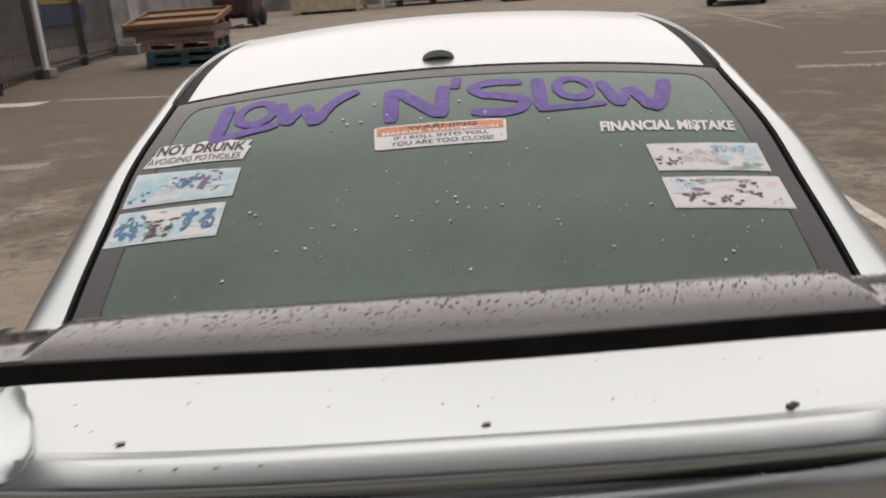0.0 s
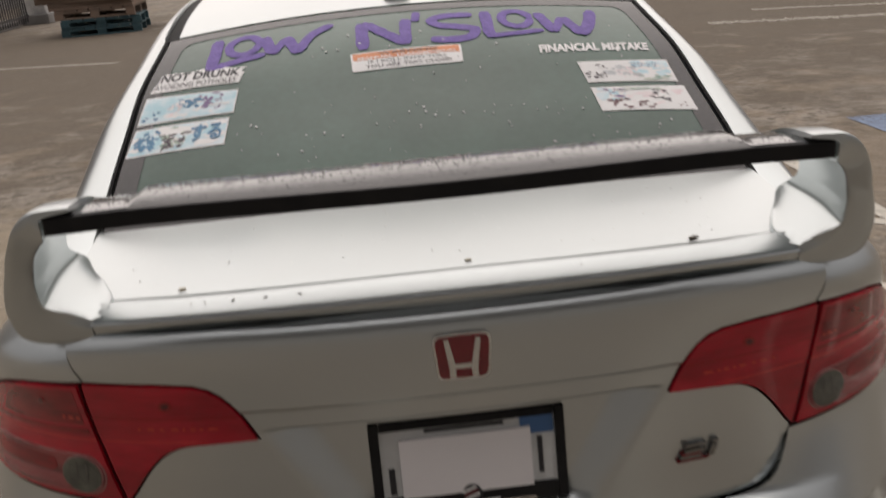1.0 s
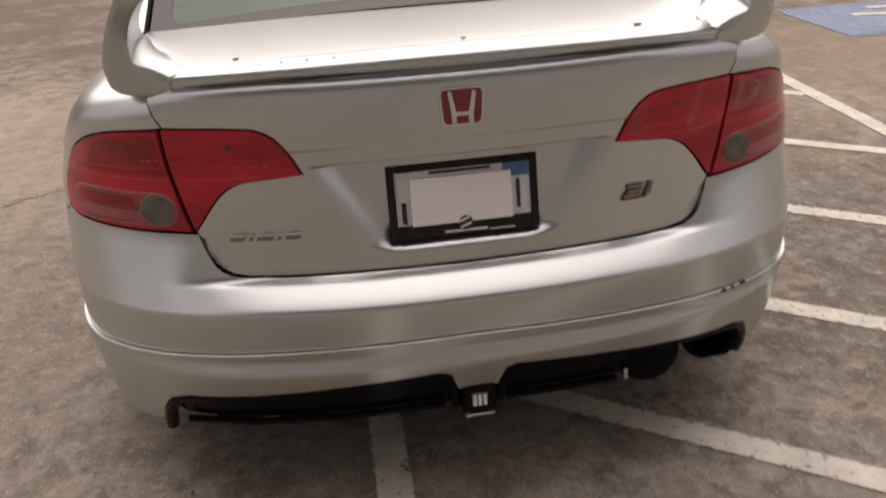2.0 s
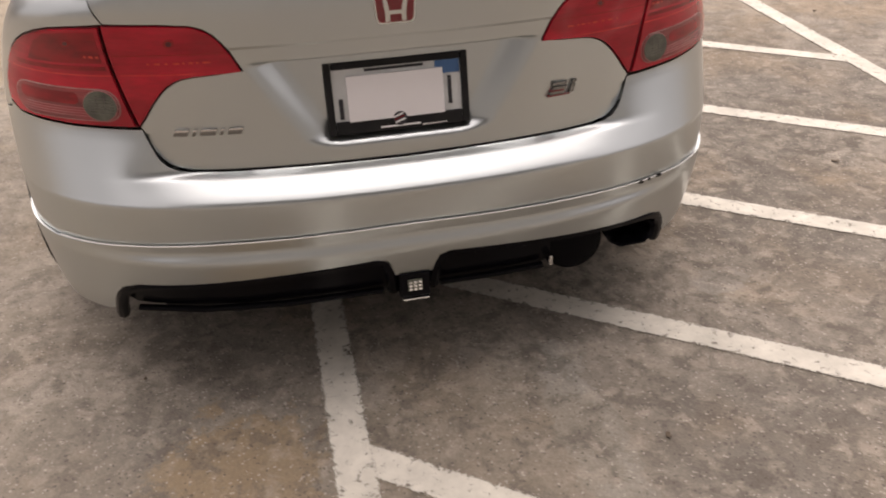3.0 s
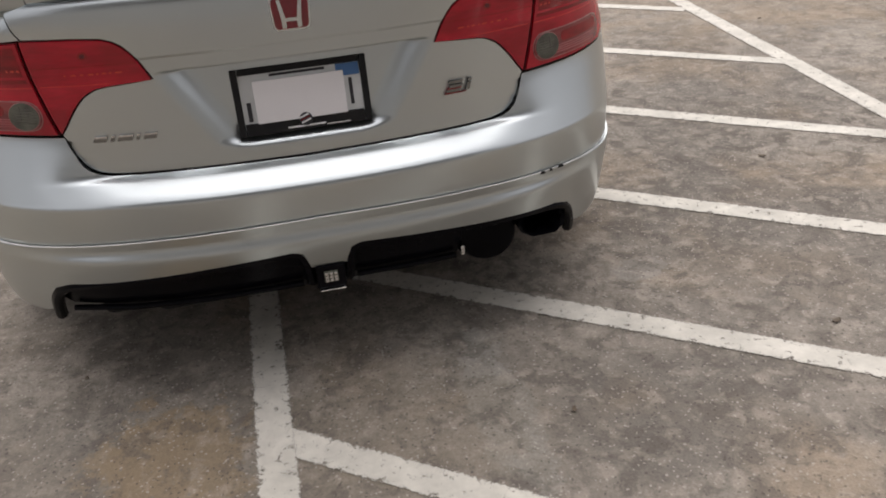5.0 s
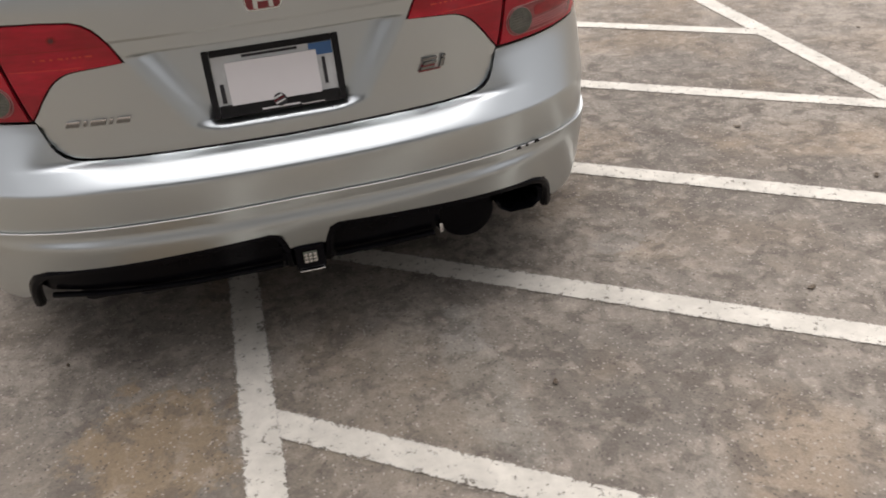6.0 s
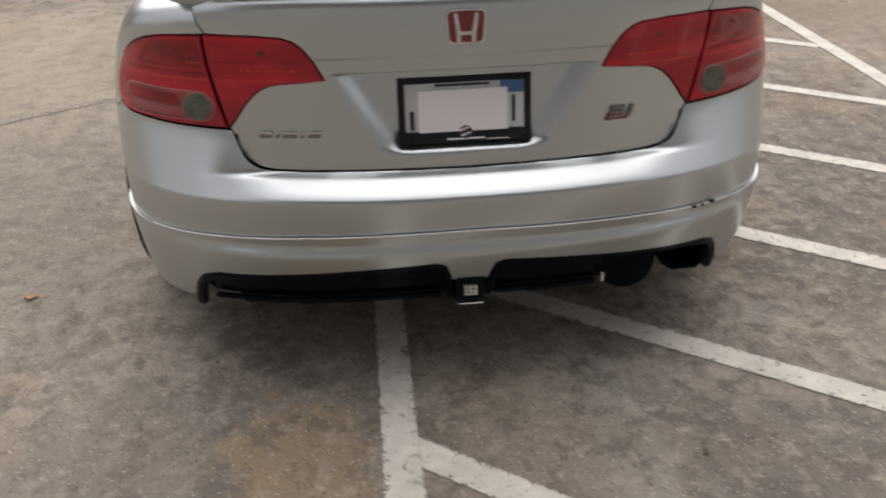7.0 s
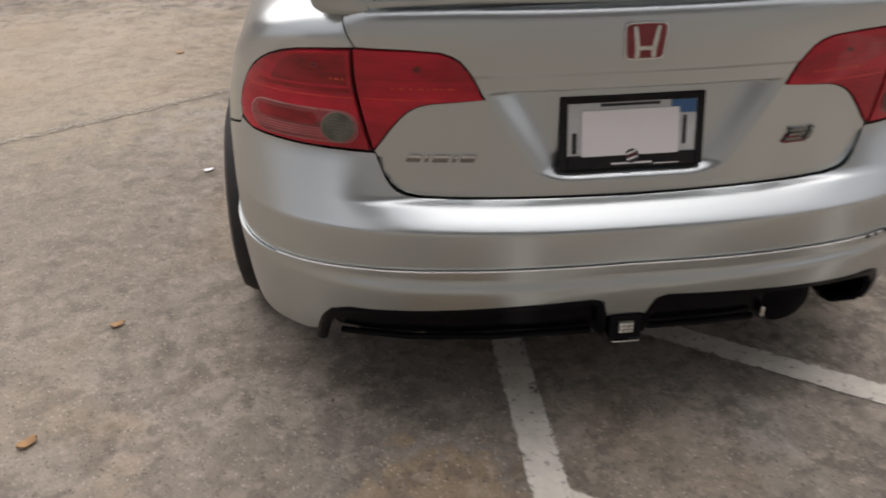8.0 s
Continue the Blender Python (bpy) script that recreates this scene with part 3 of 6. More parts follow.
def cabin_at(q, y, off=0.0):
    """A point of roof and windows: |q| to 1 across the roof, on to 2 down the side to the belt."""
    def raw(q, y):
        a, w = np.abs(q), roof_w(y)
        t = np.clip(a - 1, 0, 1)
        z1 = roof_z(y) - roof_k(y) * w * w
        zb, xb = np.minimum(belt_z(y), z1 - 0.02), np.maximum(belt_w(y), w + 0.03)
        x = np.where(a <= 1, a * w, (1 - t) ** 2 * w + 2 * t * (1 - t) * (w + 0.105) + t * t * xb)
        z = np.where(a <= 1, roof_z(y) - roof_k(y) * (a * w) ** 2, (1 - t) ** 2 * z1 + 2 * t * (1 - t) * (z1 - 0.022 * np.minimum(1, (z1 - zb) * 8)) + t * t * zb)
        return np.stack([x * np.sign(q + 1e-12), y, z], -1)
    q, y = np.broadcast_arrays(np.asarray(q, float), np.asarray(y, float))
    p = raw(q, y)
    if np.any(off):
        e = 1e-3
        n = np.cross(raw(q + e, y) - raw(q - e, y), raw(q, y + e) - raw(q, y - e))
        p = p + n / np.linalg.norm(n, axis=-1, keepdims=True) * np.broadcast_to(off, q.shape)[..., None]
    return p


def glass_at(x, y, off=0.0):
    return cabin_at(np.asarray(x, float) / roof_w(y), y, off)


deck_z = pchip([0.80, 0.86, 0.885, 0.91, 0.96, 1.1, 1.3], [1.03, 1.050, 1.0605, 1.0650, 1.0688, 1.0758, 1.0840])


def deck_at(x, y, off=0.0):
    """The top of the boot lid."""
    x, y = np.broadcast_arrays(np.asarray(x, float), np.asarray(y, float))
    bow = 0.6 * np.interp(np.abs(x), _px[:90], _pf[:90])
    return np.stack([x, y, deck_z(y - bow * ease((1.25 - y) / 0.3)) - 0.038 * x * x + off], -1)


# ---- ground ----
def ground():
    n = 60
    xs = np.concatenate([np.linspace(-400, -8, 12), np.linspace(-7, 7, 29), np.linspace(8, 400, 12)])
    ys = np.concatenate([np.linspace(-300, -5, 10), np.linspace(-4, 10, 29), np.linspace(11, 500, 16)])
    verts = [(x, y, 0.0) for y in ys for x in xs]
    tagged(link("ground", verts, grid_faces(len(ys), len(xs)), asphalt), "worn brown-grey asphalt of a parking lot with stains", "ground", kind="structure")


def stripe(name, x0, y0, x1, y1, width, mat, label, ragged=0.0012, step=0.02, z=0.004):
    """A painted line with a slight thickness; the sheet is a quarter wider than the line, for the paint sprayed past its edges."""
    d = Vector((x1 - x0, y1 - y0))
    n = max(2, int(d.length / step))
    side = Vector((-d.y, d.x)).normalized() * width / 2 * 1.25
    rows = []
    for i in range(n + 1):
        c = Vector((x0, y0)) + d * i / n
        for k in (-1, 1):
            p = c + side * k * (1 + random.uniform(-1, 1) * ragged / width * 2)
            rows.append((p.x, p.y))
    verts = [(x, y, z) for x, y in rows] + [(x, y, 0.0005) for x, y in rows]
    m = len(rows)
    faces = [(2 * i, 2 * i + 1, 2 * i + 3, 2 * i + 2) for i in range(n)]
    faces += [(2 * i, 2 * i + 2, m + 2 * i + 2, m + 2 * i) for i in range(n)] + [(2 * i + 1, m + 2 * i + 1, m + 2 * i + 3, 2 * i + 3) for i in range(n)]
    ob = link(name, verts, faces, mat, smooth=False)
    ob.data.attributes.new("across", "FLOAT", "POINT").data.foreach_set("value", [1.25 * (2 * (i % 2) - 1) for i in range(2 * m)])
    return tagged(ob, label, "road marking", "painted lot lines", "structure")


ground()
LOT = "worn white painted parking line on asphalt"
stripe("stall_line", -0.215, -0.4, -0.155, 5.6, 0.092, white_line, LOT)
stripe("stall_line", 2.34, -1.6, 2.60, 6.1, 0.10, white_line, LOT)
for c in (0.388, 1.342, 2.305, 3.35, 4.416, 5.525):
    stripe("hatch_line", -0.19, c + 0.143, 2.47, c - 0.755 * 2.47, 0.088, white_line, "worn white diagonal hatch line on asphalt", z=0.0034)
stripe("blue_bay", 3.52, 5.42, 5.0, 5.42, 1.15, blue_paint, "faded blue painted accessible bay square on asphalt")
stripe("bay_mark", 3.95, 5.55, 4.75, 5.35, 0.10, white_line, "worn white mark on the blue bay square", z=0.008)
stripe("bay_mark", 4.2, 5.75, 4.5, 5.72, 0.08, white_line, "worn white mark on the blue bay square", z=0.008)
stripe("faint_line", -2.3, 2.9, -1.2, 3.58, 0.07, ghost_line, "faded pale painted line on asphalt", 0.006)
stripe("faint_line", -7.0, 15.6, -4.35, 14.8, 0.26, faint_line, "worn white painted lot line across the asphalt", 0.03)
stripe("faint_line", -12.0, 15.6, -7.2, 15.3, 0.6, white_line, "worn white painted lot line across the asphalt", 0.08)
stripe("arrow_mark", -6.0, 9.2, -4.35, 9.0, 0.36, faint_line, "worn white painted mark on asphalt", 0.05)
stripe("faint_line", 9.4, 36.9, 7.6, 20.1, 0.14, faint_line, "worn white painted lot line across the asphalt", 0.04)
stripe("faint_line", 5.1, 12.9, 9.0, 11.5, 0.36, faint_line, "faded pale painted line on asphalt", 0.12)
stripe("faint_line", 6.4, 14.3, 9.5, 12.9, 0.30, faint_line, "faded pale painted line on asphalt", 0.1)



# ---- the car ----
car = thing("sedan_car", "silver four-door sedan with rear wing parked over a stall line", "car", at=(0, 1.6, 0))


def both(points):
    """A whole outline from its right half, which runs from the middle top down to the middle bottom or the other way."""
    return points + [(-a, b) for a, b in reversed(points)]


def xz(points):
    return [(s_of(x, z), z) for x, z in points]


def yz(points):
    return [(float(np.interp(y - REAR_Y, _pf, _ps)), z) for y, z in points]


def flip(points):
    return [(-a, b) for a, b in points]


def arch(cy, a0, a1, r=0.352, n=12):
    return [(cy + r * math.cos(radians(a0 + (a1 - a0) * i / n)), 0.30 + r * math.sin(radians(a0 + (a1 - a0) * i / n))) for i in range(n + 1)]


REAR_AXLE, FRONT_AXLE = 1.63, 4.33


def boot_relief(s, z):
    """The number-plate recess and the crease above it."""
    x = np.abs(np.interp(np.abs(s), _ps, _px))
    side, low = (0.208 + (z - 0.660) * 0.635 - x) * 0.84, (z - 0.6555) * 2.6
    r = 0.075
    round_in = r - np.hypot(np.maximum(r - side, 0), np.maximum(r - low, 0))
    inside = ease(round_in / 0.070) * ease((0.862 - z) / 0.010)
    return -(0.025 + 0.055 * np.clip(z - 0.67, 0, 0.2)) * inside + 0.0028 * ease((z - 0.894) / 0.003)


def lip_relief(s, z):
    """The lip draws in under its seam, then stands out in a ridge that dies away towards the corners."""
    return lip_ridge(z) * ease((0.86 - np.abs(s)) / 0.34)


lip_ridge = pchip([0.2, 0.30, 0.38, 0.415, 0.428, 0.437, 0.447, 0.456, 0.466, 0.49], [0.0, 0.004, 0.0075, 0.0085, 0.0075, 0.0035, -0.0025, -0.0045, -0.003, 0.0])


def boot_at(s, z, off=0.0):
    """The boot lid's skin: as the body's, but straight at its lower and upper edge."""
    p = body_at(s, np.clip(z, 0.641, 1.0305), off, 0.0)
    p[..., 2] += np.minimum(np.asarray(z, float) - 0.641, 0) + np.maximum(np.asarray(z, float) - 1.0305, 0)
    return p


# Outline of the tail lamp, from its inner tip over the top and back underneath.
LAMP_TOP_IN = [(0.326, 0.846), (0.341, 0.878), (0.350, 0.895), (0.361, 0.911), (0.374, 0.926), (0.391, 0.938), (0.415, 0.9465), (0.48, 0.952), (0.5875, 0.955)]
LAMP_TOP_OUT = [(0.5925, 0.953), (0.66, 0.949), (0.70, 0.944), (0.735, 0.934), (0.765, 0.919), (0.790, 0.899), (0.812, 0.873), (0.829, 0.843), (0.842, 0.808), (0.848, 0.778), (0.847, 0.755), (0.825, 0.737), (0.70, 0.7315), (0.5620, 0.730)]
LAMP_LOW_IN = [(0.5568, 0.732), (0.541, 0.752), (0.527, 0.772), (0.513, 0.790), (0.500, 0.805), (0.486, 0.818), (0.470, 0.828), (0.453, 0.835), (0.430, 0.839), (0.38, 0.843)]

boot_right = ([(0, 1.0305)] + [(0.2, 1.0303), (0.3, 1.030), (0.45, 1.0295), (0.603, 1.029), (0.601, 1.013), (0.581, 0.958)] + [(x - 0.002, z + 0.0026) for x, z in reversed(LAMP_TOP_IN[1:-1])]
              + [(0.322, 0.846)] + [(x - 0.002, z - 0.0026) for x, z in reversed(LAMP_LOW_IN)]
              + [(0.549, 0.72), (0.541, 0.692), (0.534, 0.674), (0.524, 0.658), (0.510, 0.6450), (0.492, 0.6365), (0.462, 0.6303), (0.40, 0.6273), (0, 0.6223)])
boot = panel("boot_lid", boot_at, both(xz(boot_right)), silver, car, "silver boot lid with plate recess", (0.006, 0.003), relief=boot_relief, thick=0.015)
panel("boot_top", deck_at, both([(0, 0.897), (0.3, 0.908), (0.5, 0.935), (0.600, 0.965), (0.627, 1.02), (0.639, 1.12), (0.650, 1.24), (0.654, 1.300), (0.5, 1.285), (0.3, 1.268), (0.15, 1.261), (0, 1.259)]), silver, boot, cell=(0.04, 0.012), thick=0.015)

bumper_right = ([(0, 0.6195), (0.40, 0.6245), (0.464, 0.6275), (0.493, 0.6332), (0.5125, 0.642), (0.527, 0.656), (0.5365, 0.673), (0.5435, 0.691), (0.554, 0.7235), (0.70, 0.726), (0.825, 0.731), (0.853, 0.744)])
bumper_side = [(1.10, 0.728), (1.2, 0.70), (1.31, 0.645)] + arch(REAR_AXLE, 130, 154, n=5)
bumper_seam = [(0.81, 0.460), (0.6, 0.474), (0.4, 0.481), (0, 0.486)]
panel("rear_bumper", body_at, both(xz(bumper_right) + yz(bumper_side) + xz(bumper_seam)), silver, car, "silver rear bumper", (0.016, 0.003), thick=0.02)
lip_right = (xz([(0, 0.484), (0.4, 0.479), (0.6, 0.472), (0.81, 0.458)]) + yz(arch(REAR_AXLE, 155.5, 192, n=8) + [(1.24, 0.215)])
             + xz([(0.82, 0.228), (0.735, 0.238), (0.712, 0.25), (0.70, 0.295), (0.675, 0.342), (0.63, 0.361), (0.3, 0.388), (0.085, 0.402), (0.060, 0.392), (0.045, 0.342), (0, 0.342)]))
lip = panel("bumper_lip", body_at, both(lip_right), silver, car, "silver add-on lip under the rear bumper", (0.02, 0.004), off=0.0065, thick=0.03, relief=lip_relief)
# A thin pale bar stands in for the highlight along the lip's top edge.
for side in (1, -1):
    tube("lip_edge", [body_at(side * s, float(np.interp(s, (0, 0.4, 0.62, 0.90), (0.4862, 0.4810, 0.4740, 0.4602))), 0.0055) for s in np.linspace(0.0, 0.83, 46)], 0.0019, lip_highlight, lip, "upper edge of the lip with its sky highlight painted in", 6)
for x, w in ((0.575, 0.016), (0.603, 0.010), (0.63, 0.02)):
    panel("paint_chip", body_at, xz([(x, 0.470), (x + w, 0.4685), (x + w * 0.8, 0.4765), (x + w * 0.2, 0.4775)]), black_matt, lip, "dark chip on the lip's edge", (0.02, 0.01), off=0.0078, thick=0.002)

for side in (1, -1):
    way = (lambda p: p) if side > 0 else flip
    quarter = (xz([(0.607, 1.030), (0.605, 1.013), (0.586, 0.957)] + [(x + 0.001, z + 0.0028) for x, z in LAMP_TOP_OUT[1:8]] + [(0.8455, 0.809), (0.8512, 0.778), (0.8505, 0.75)])
               + yz([(1.10, 0.734), (1.2, 0.706), (1.315, 0.65)] + arch(REAR_AXLE, 129, 28, n=14) + [(1.975, 0.56), (1.975, 1.054), (1.5, 1.055), (1.3, 1.055)]) + xz([(0.56, 1.055)]))
    panel("quarter_panel", body_at, way(quarter), silver, car, "silver rear quarter panel", (0.03, 0.012), thick=0.02)
    inner = panel("tail_lamp", boot_at, way(xz(LAMP_TOP_IN + LAMP_LOW_IN)), lamp_rim, car, "red tail lamp half on the boot lid", (0.02, 0.01), off=0.0, thick=0.02)
    panel("red_lens", boot_at, way(xz([(x * 0.988 + 0.0055, z * 0.978 + 0.0192) for x, z in LAMP_TOP_IN + LAMP_LOW_IN])), lamp_red, inner, "", (0.015, 0.008), off=0.005, thick=0.006)
    panel("lens_rib", boot_at, way(xz([(0.425, 0.8455), (0.572, 0.8455), (0.573, 0.8485), (0.40, 0.8485)])), lamp_glow, inner, "", (0.02, 0.01), off=0.0056, thick=0.001)
    panel("lens_rib", boot_at, way(xz([(0.352, 0.8890), (0.580, 0.8890), (0.580, 0.8910), (0.353, 0.8910)])), lamp_deep, inner, "", (0.02, 0.01), off=0.0056, thick=0.001)
    for x, w in ((0.384, 0.017), (0.408, 0.006), (0.419, 0.010), (0.436, 0.005), (0.447, 0.013), (0.470, 0.007), (0.486, 0.012), (0.508, 0.005)):
        panel("lens_glint", boot_at, way(xz([(x, 0.869), (x + w, 0.8695), (x + w * 0.9, 0.8735), (x + w * 0.1, 0.873)])), lamp_orange, inner, "", (0.02, 0.01), off=0.0057, thick=0.001)
    for r, mat, lift in ((1.0, lamp_deep, 0.0058), (0.55, lamp_rim, 0.0062)):
        bulb = [(s_of(0.461, 0.914) + 0.012 * r * math.cos(a), 0.914 + 0.009 * r * math.sin(a)) for a in np.linspace(0, 2 * math.pi, 14, endpoint=False)]
        panel("bulb_mount", boot_at, way(bulb), mat, inner, "dark bulb mount seen through the lens", (0.02, 0.01), off=lift, thick=0.001)
    outer = panel("tail_lamp", body_at, way(xz(LAMP_TOP_OUT)), lamp_rim, car, "red wrap-round tail lamp with clear reversing lens", (0.02, 0.01), off=0.0, thick=0.02)
    panel("red_lens", body_at, way(xz([((x - 0.7) * 0.976 + 0.7, (z - 0.84) * 0.975 + 0.84) for x, z in LAMP_TOP_OUT])), lamp_red, outer, "", (0.015, 0.008), off=0.005, thick=0.006)
    panel("reflector_shade", body_at, way(xz([(0.603, 0.872), (0.765, 0.868), (0.740, 0.912), (0.712, 0.933), (0.66, 0.940), (0.604, 0.942)])), lamp_dark, outer, "darker upper part of the lens", (0.02, 0.01), off=0.0054, thick=0.001)
    panel("lens_rib", body_at, way(xz([(0.598, 0.8560), (0.798, 0.8520), (0.794, 0.8610), (0.599, 0.8650)])), lamp_dark, outer, "", (0.02, 0.01), off=0.0056, thick=0.001)
    panel("lens_rib", body_at, way(xz([(0.590, 0.8430), (0.812, 0.8400), (0.811, 0.8430), (0.590, 0.8465)])), lamp_glow, outer, "", (0.02, 0.01), off=0.0056, thick=0.001)
    for x, w in ((0.607, 0.007), (0.618, 0.010), (0.633, 0.005)):
        panel("lens_glint", body_at, way(xz([(x, 0.884), (x + w, 0.8845), (x + w * 0.9, 0.8895), (x + w * 0.1, 0.889)])), lamp_orange, outer, "", (0.02, 0.01), off=0.0062, thick=0.001)
    for r, mat, lift in ((1.0, lamp_deep, 0.0062), (0.55, lamp_rim, 0.0066)):
        bulb = [(s_of(0.668, 0.916) + 0.013 * r * math.cos(a), 0.916 + 0.008 * r * math.sin(a)) for a in np.linspace(0, 2 * math.pi, 14, endpoint=False)]
        panel("bulb_mount", body_at, way(bulb), mat, outer, "dark bulb mount seen through the lens", (0.02, 0.01), off=lift, thick=0.001)
    pocket = [(s_of(x, z), z) for x, z in rounded(0.586, 0.817, 0.743, 0.815, 0.033)]
    panel("pocket_ring", body_at, way(pocket), lamp_edge, outer, "", (0.015, 0.008), off=0.0062, thick=0.002)
    panel("pocket_lens", body_at, way([(s_of(x, z), z) for x, z in rounded(0.5885, 0.8145, 0.7455, 0.8125, 0.0305)]), lamp_pink, outer, "pink-red striped lens", (0.01, 0.006), off=0.0075, thick=0.002)
    panel("pocket_shade", body_at, way([(s_of(x, z), z) for x, z in rounded(0.672, 0.800, 0.779, 0.805, 0.010, 3)]), lamp_dark, outer, "", (0.01, 0.006), off=0.0081, thick=0.001)
    for i in range(4):
        h = 0.7535 + i * 0.0058
        panel("lens_rib", body_at, way(xz([(0.630 + 0.006 * i, h), (0.798 - 0.004 * abs(i - 2), h), (0.796, h + 0.0019), (0.632 + 0.006 * i, h + 0.0019)])), lamp_streak, outer, "", (0.02, 0.01), off=0.0081, thick=0.001)
    mid = s_of(0.627, 0.779)
    panel("reverse_ring", body_at, way([(mid + 0.0405 * math.cos(a), 0.779 + 0.0345 * math.sin(a)) for a in np.linspace(0, 2 * math.pi, 28, endpoint=False)]), lamp_edge, outer, "", (0.01, 0.006), off=0.0092, thick=0.003)
    panel("reverse_lens", body_at, way([(mid + 0.0385 * math.cos(a), 0.779 + 0.0325 * math.sin(a)) for a in np.linspace(0, 2 * math.pi, 28, endpoint=False)]), lamp_clear, outer, "clear round reversing lens", (0.01, 0.006), off=0.0108, thick=0.004)
    for i in range(6):
        h = 0.763 + i * 0.0066
        w = math.sqrt(max(0.0, 1 - ((h - 0.779) / 0.0325) ** 2)) * 0.034
        panel("lens_rib", body_at, way([(mid - w, h), (mid + w * 0.75, h), (mid + w * 0.75, h + 0.0014), (mid - w, h + 0.0014)]), badge_dark, outer, "", (0.02, 0.01), off=0.0118, thick=0.001)
    for k in (-0.014, 0.006):
        panel("lens_rib", body_at, way([(mid + k, 0.772), (mid + k + 0.0014, 0.772), (mid + k + 0.0014, 0.803), (mid + k, 0.803)]), badge_dark, outer, "", (0.02, 0.01), off=0.0119, thick=0.001)
    # Side panels ahead of the wheel arch.
    door_b = panel("rear_door", body_at, way(yz([(1.985, 1.05), (1.985, 0.56), (2.02, 0.45), (2.06, 0.24), (2.755, 0.24), (2.755, 1.05)])), silver, car, "silver rear door", (0.08, 0.03), thick=0.02)
    door_a = panel("front_door", body_at, way(yz([(2.765, 1.05), (2.765, 0.24), (3.70, 0.24), (3.74, 0.6), (3.74, 1.045)])), silver, car, "silver front door", (0.08, 0.03), thick=0.02)
    for door, y in ((door_b, 2.10), (door_a, 2.90)):
        tube("door_handle", [body_at(side * s_side(y + 0.02 * i), 0.86, 0.012 + 0.02 * math.sin(math.pi * i / 8)) for i in range(9)], 0.012, silver, door)
    panel("front_wing", body_at, way(yz([(3.75, 1.045), (3.75, 0.24)] + [(3.95, 0.20)] + arch(FRONT_AXLE, 196, -10, n=16) + [(4.70, 0.24), (4.70, 0.80), (4.5, 1.054), (4.1, 1.054)])), silver, car, "silver front wing", (0.06, 0.03), thick=0.02)
    end = float(_ps[-1])
    panel("front_bumper", body_at, way(yz([(4.71, 0.80), (4.71, 0.2)]) + [(end, 0.18), (end, 0.74)] + yz([(4.95, 0.80)])), silver, car, "silver front bumper", (0.04, 0.03), thick=0.02)
    panel("head_lamp", body_at, way(yz([(4.72, 0.84), (4.96, 0.84), (5.06, 0.9), (4.98, 1.0), (4.75, 1.0)])), lamp_clear, car, "clear head lamp", (0.04, 0.03), off=0.006, thick=0.02)
    panel("side_sill", body_at, way(yz([(2.02, 0.235), (2.02, 0.16), (3.94, 0.16), (3.94, 0.235)])), silver, car, "", (0.08, 0.03), off=0.006, thick=0.03)
    # Roof side, windows and mouldings.
    panel("roof_pillar", cabin_at, way([(1.015, 1.19), (1.015, 1.885), (1.04, 1.90), (1.04, 3.95), (1.38, 3.85), (1.38, 3.2), (1.36, 2.25), (1.5, 1.98), (1.98, 1.82), (1.98, 1.19)]), silver, car,
          "silver roof side and rear pillar", (0.08, 0.03), off=0.004, thick=0.02)
    panel("side_window", cabin_at, way([(1.40, 2.28), (1.40, 3.2), (1.95, 3.75), (1.95, 1.9), (1.53, 2.03)]), side_glass, car, "dark side window", (0.08, 0.06), thick=0.006)
    panel("roof_moulding", cabin_at, way([(0.958, 1.893), (0.958, 3.1), (1.035, 3.1), (1.035, 1.893)]), black_matt, car, "dark moulding in the roof gutter", (0.03, 0.03), off=-0.004, thick=0.006)
    body_dark = panel("window_seal", cabin_at, way([(0.997, 1.25), (0.997, 1.886), (1.012, 1.886), (1.012, 1.25)]), black_matt, car, "", (0.03, 0.03), off=0.001, thick=0.004)

panel("inner_shell", body_at, [(-1.28, 0.30), (1.28, 0.30), (1.28, 1.04), (-1.28, 1.04)], black_matt, car, "", (0.05, 0.03), off=-0.05, thick=0)
panel("inner_roof", cabin_at, [(-1.9, 1.19), (1.9, 1.19), (1.9, 4.0), (-1.9, 4.0)], black_matt, car, "", (0.1, 0.05), off=-0.02, thick=0)
panel("roof", cabin_at, [(-0.952, 1.892), (0.952, 1.892), (0.952, 3.13), (-0.952, 3.13)], silver, car, "silver roof, wet with rain", (0.06, 0.04), thick=0.015)
panel("windscreen", cabin_at, [(-0.98, 3.145), (0.98, 3.145), (0.98, 4.03), (-0.98, 4.03)], side_glass, car, "dark windscreen", (0.06, 0.05), off=-0.002, thick=0.008)


def hood_at(x, y, off=0.0):
    x, y = np.broadcast_arrays(np.asarray(x, float), np.asarray(y, float))
    return np.stack([x, y, 0.5 + 0.555 * body_nose(y - REAR_Y) + 0.022 - 0.05 * x * x + off], -1)


panel("bonnet", hood_at, [(-0.64, 4.0), (0.64, 4.0), (0.60, 4.8), (0.5, 5.02), (0, 5.1), (-0.5, 5.02), (-0.60, 4.8)], silver, car, "silver bonnet", (0.08, 0.05), thick=0.02)
link("window_seal", [cabin_at(q, 1.272, o) for o in (-0.022, 0.0) for q in np.linspace(-0.985, 0.985, 25)], grid_faces(2, 25), black_matt, car, "black seal under the rear window")
window = panel("rear_window", cabin_at, [(-0.985, 1.262), (0.985, 1.262), (0.985, 1.879), (-0.985, 1.879)], glass_mat, car, "misted green-tinted rear window with rain drops", (0.04, 0.02), off=-0.001, thick=0.006)


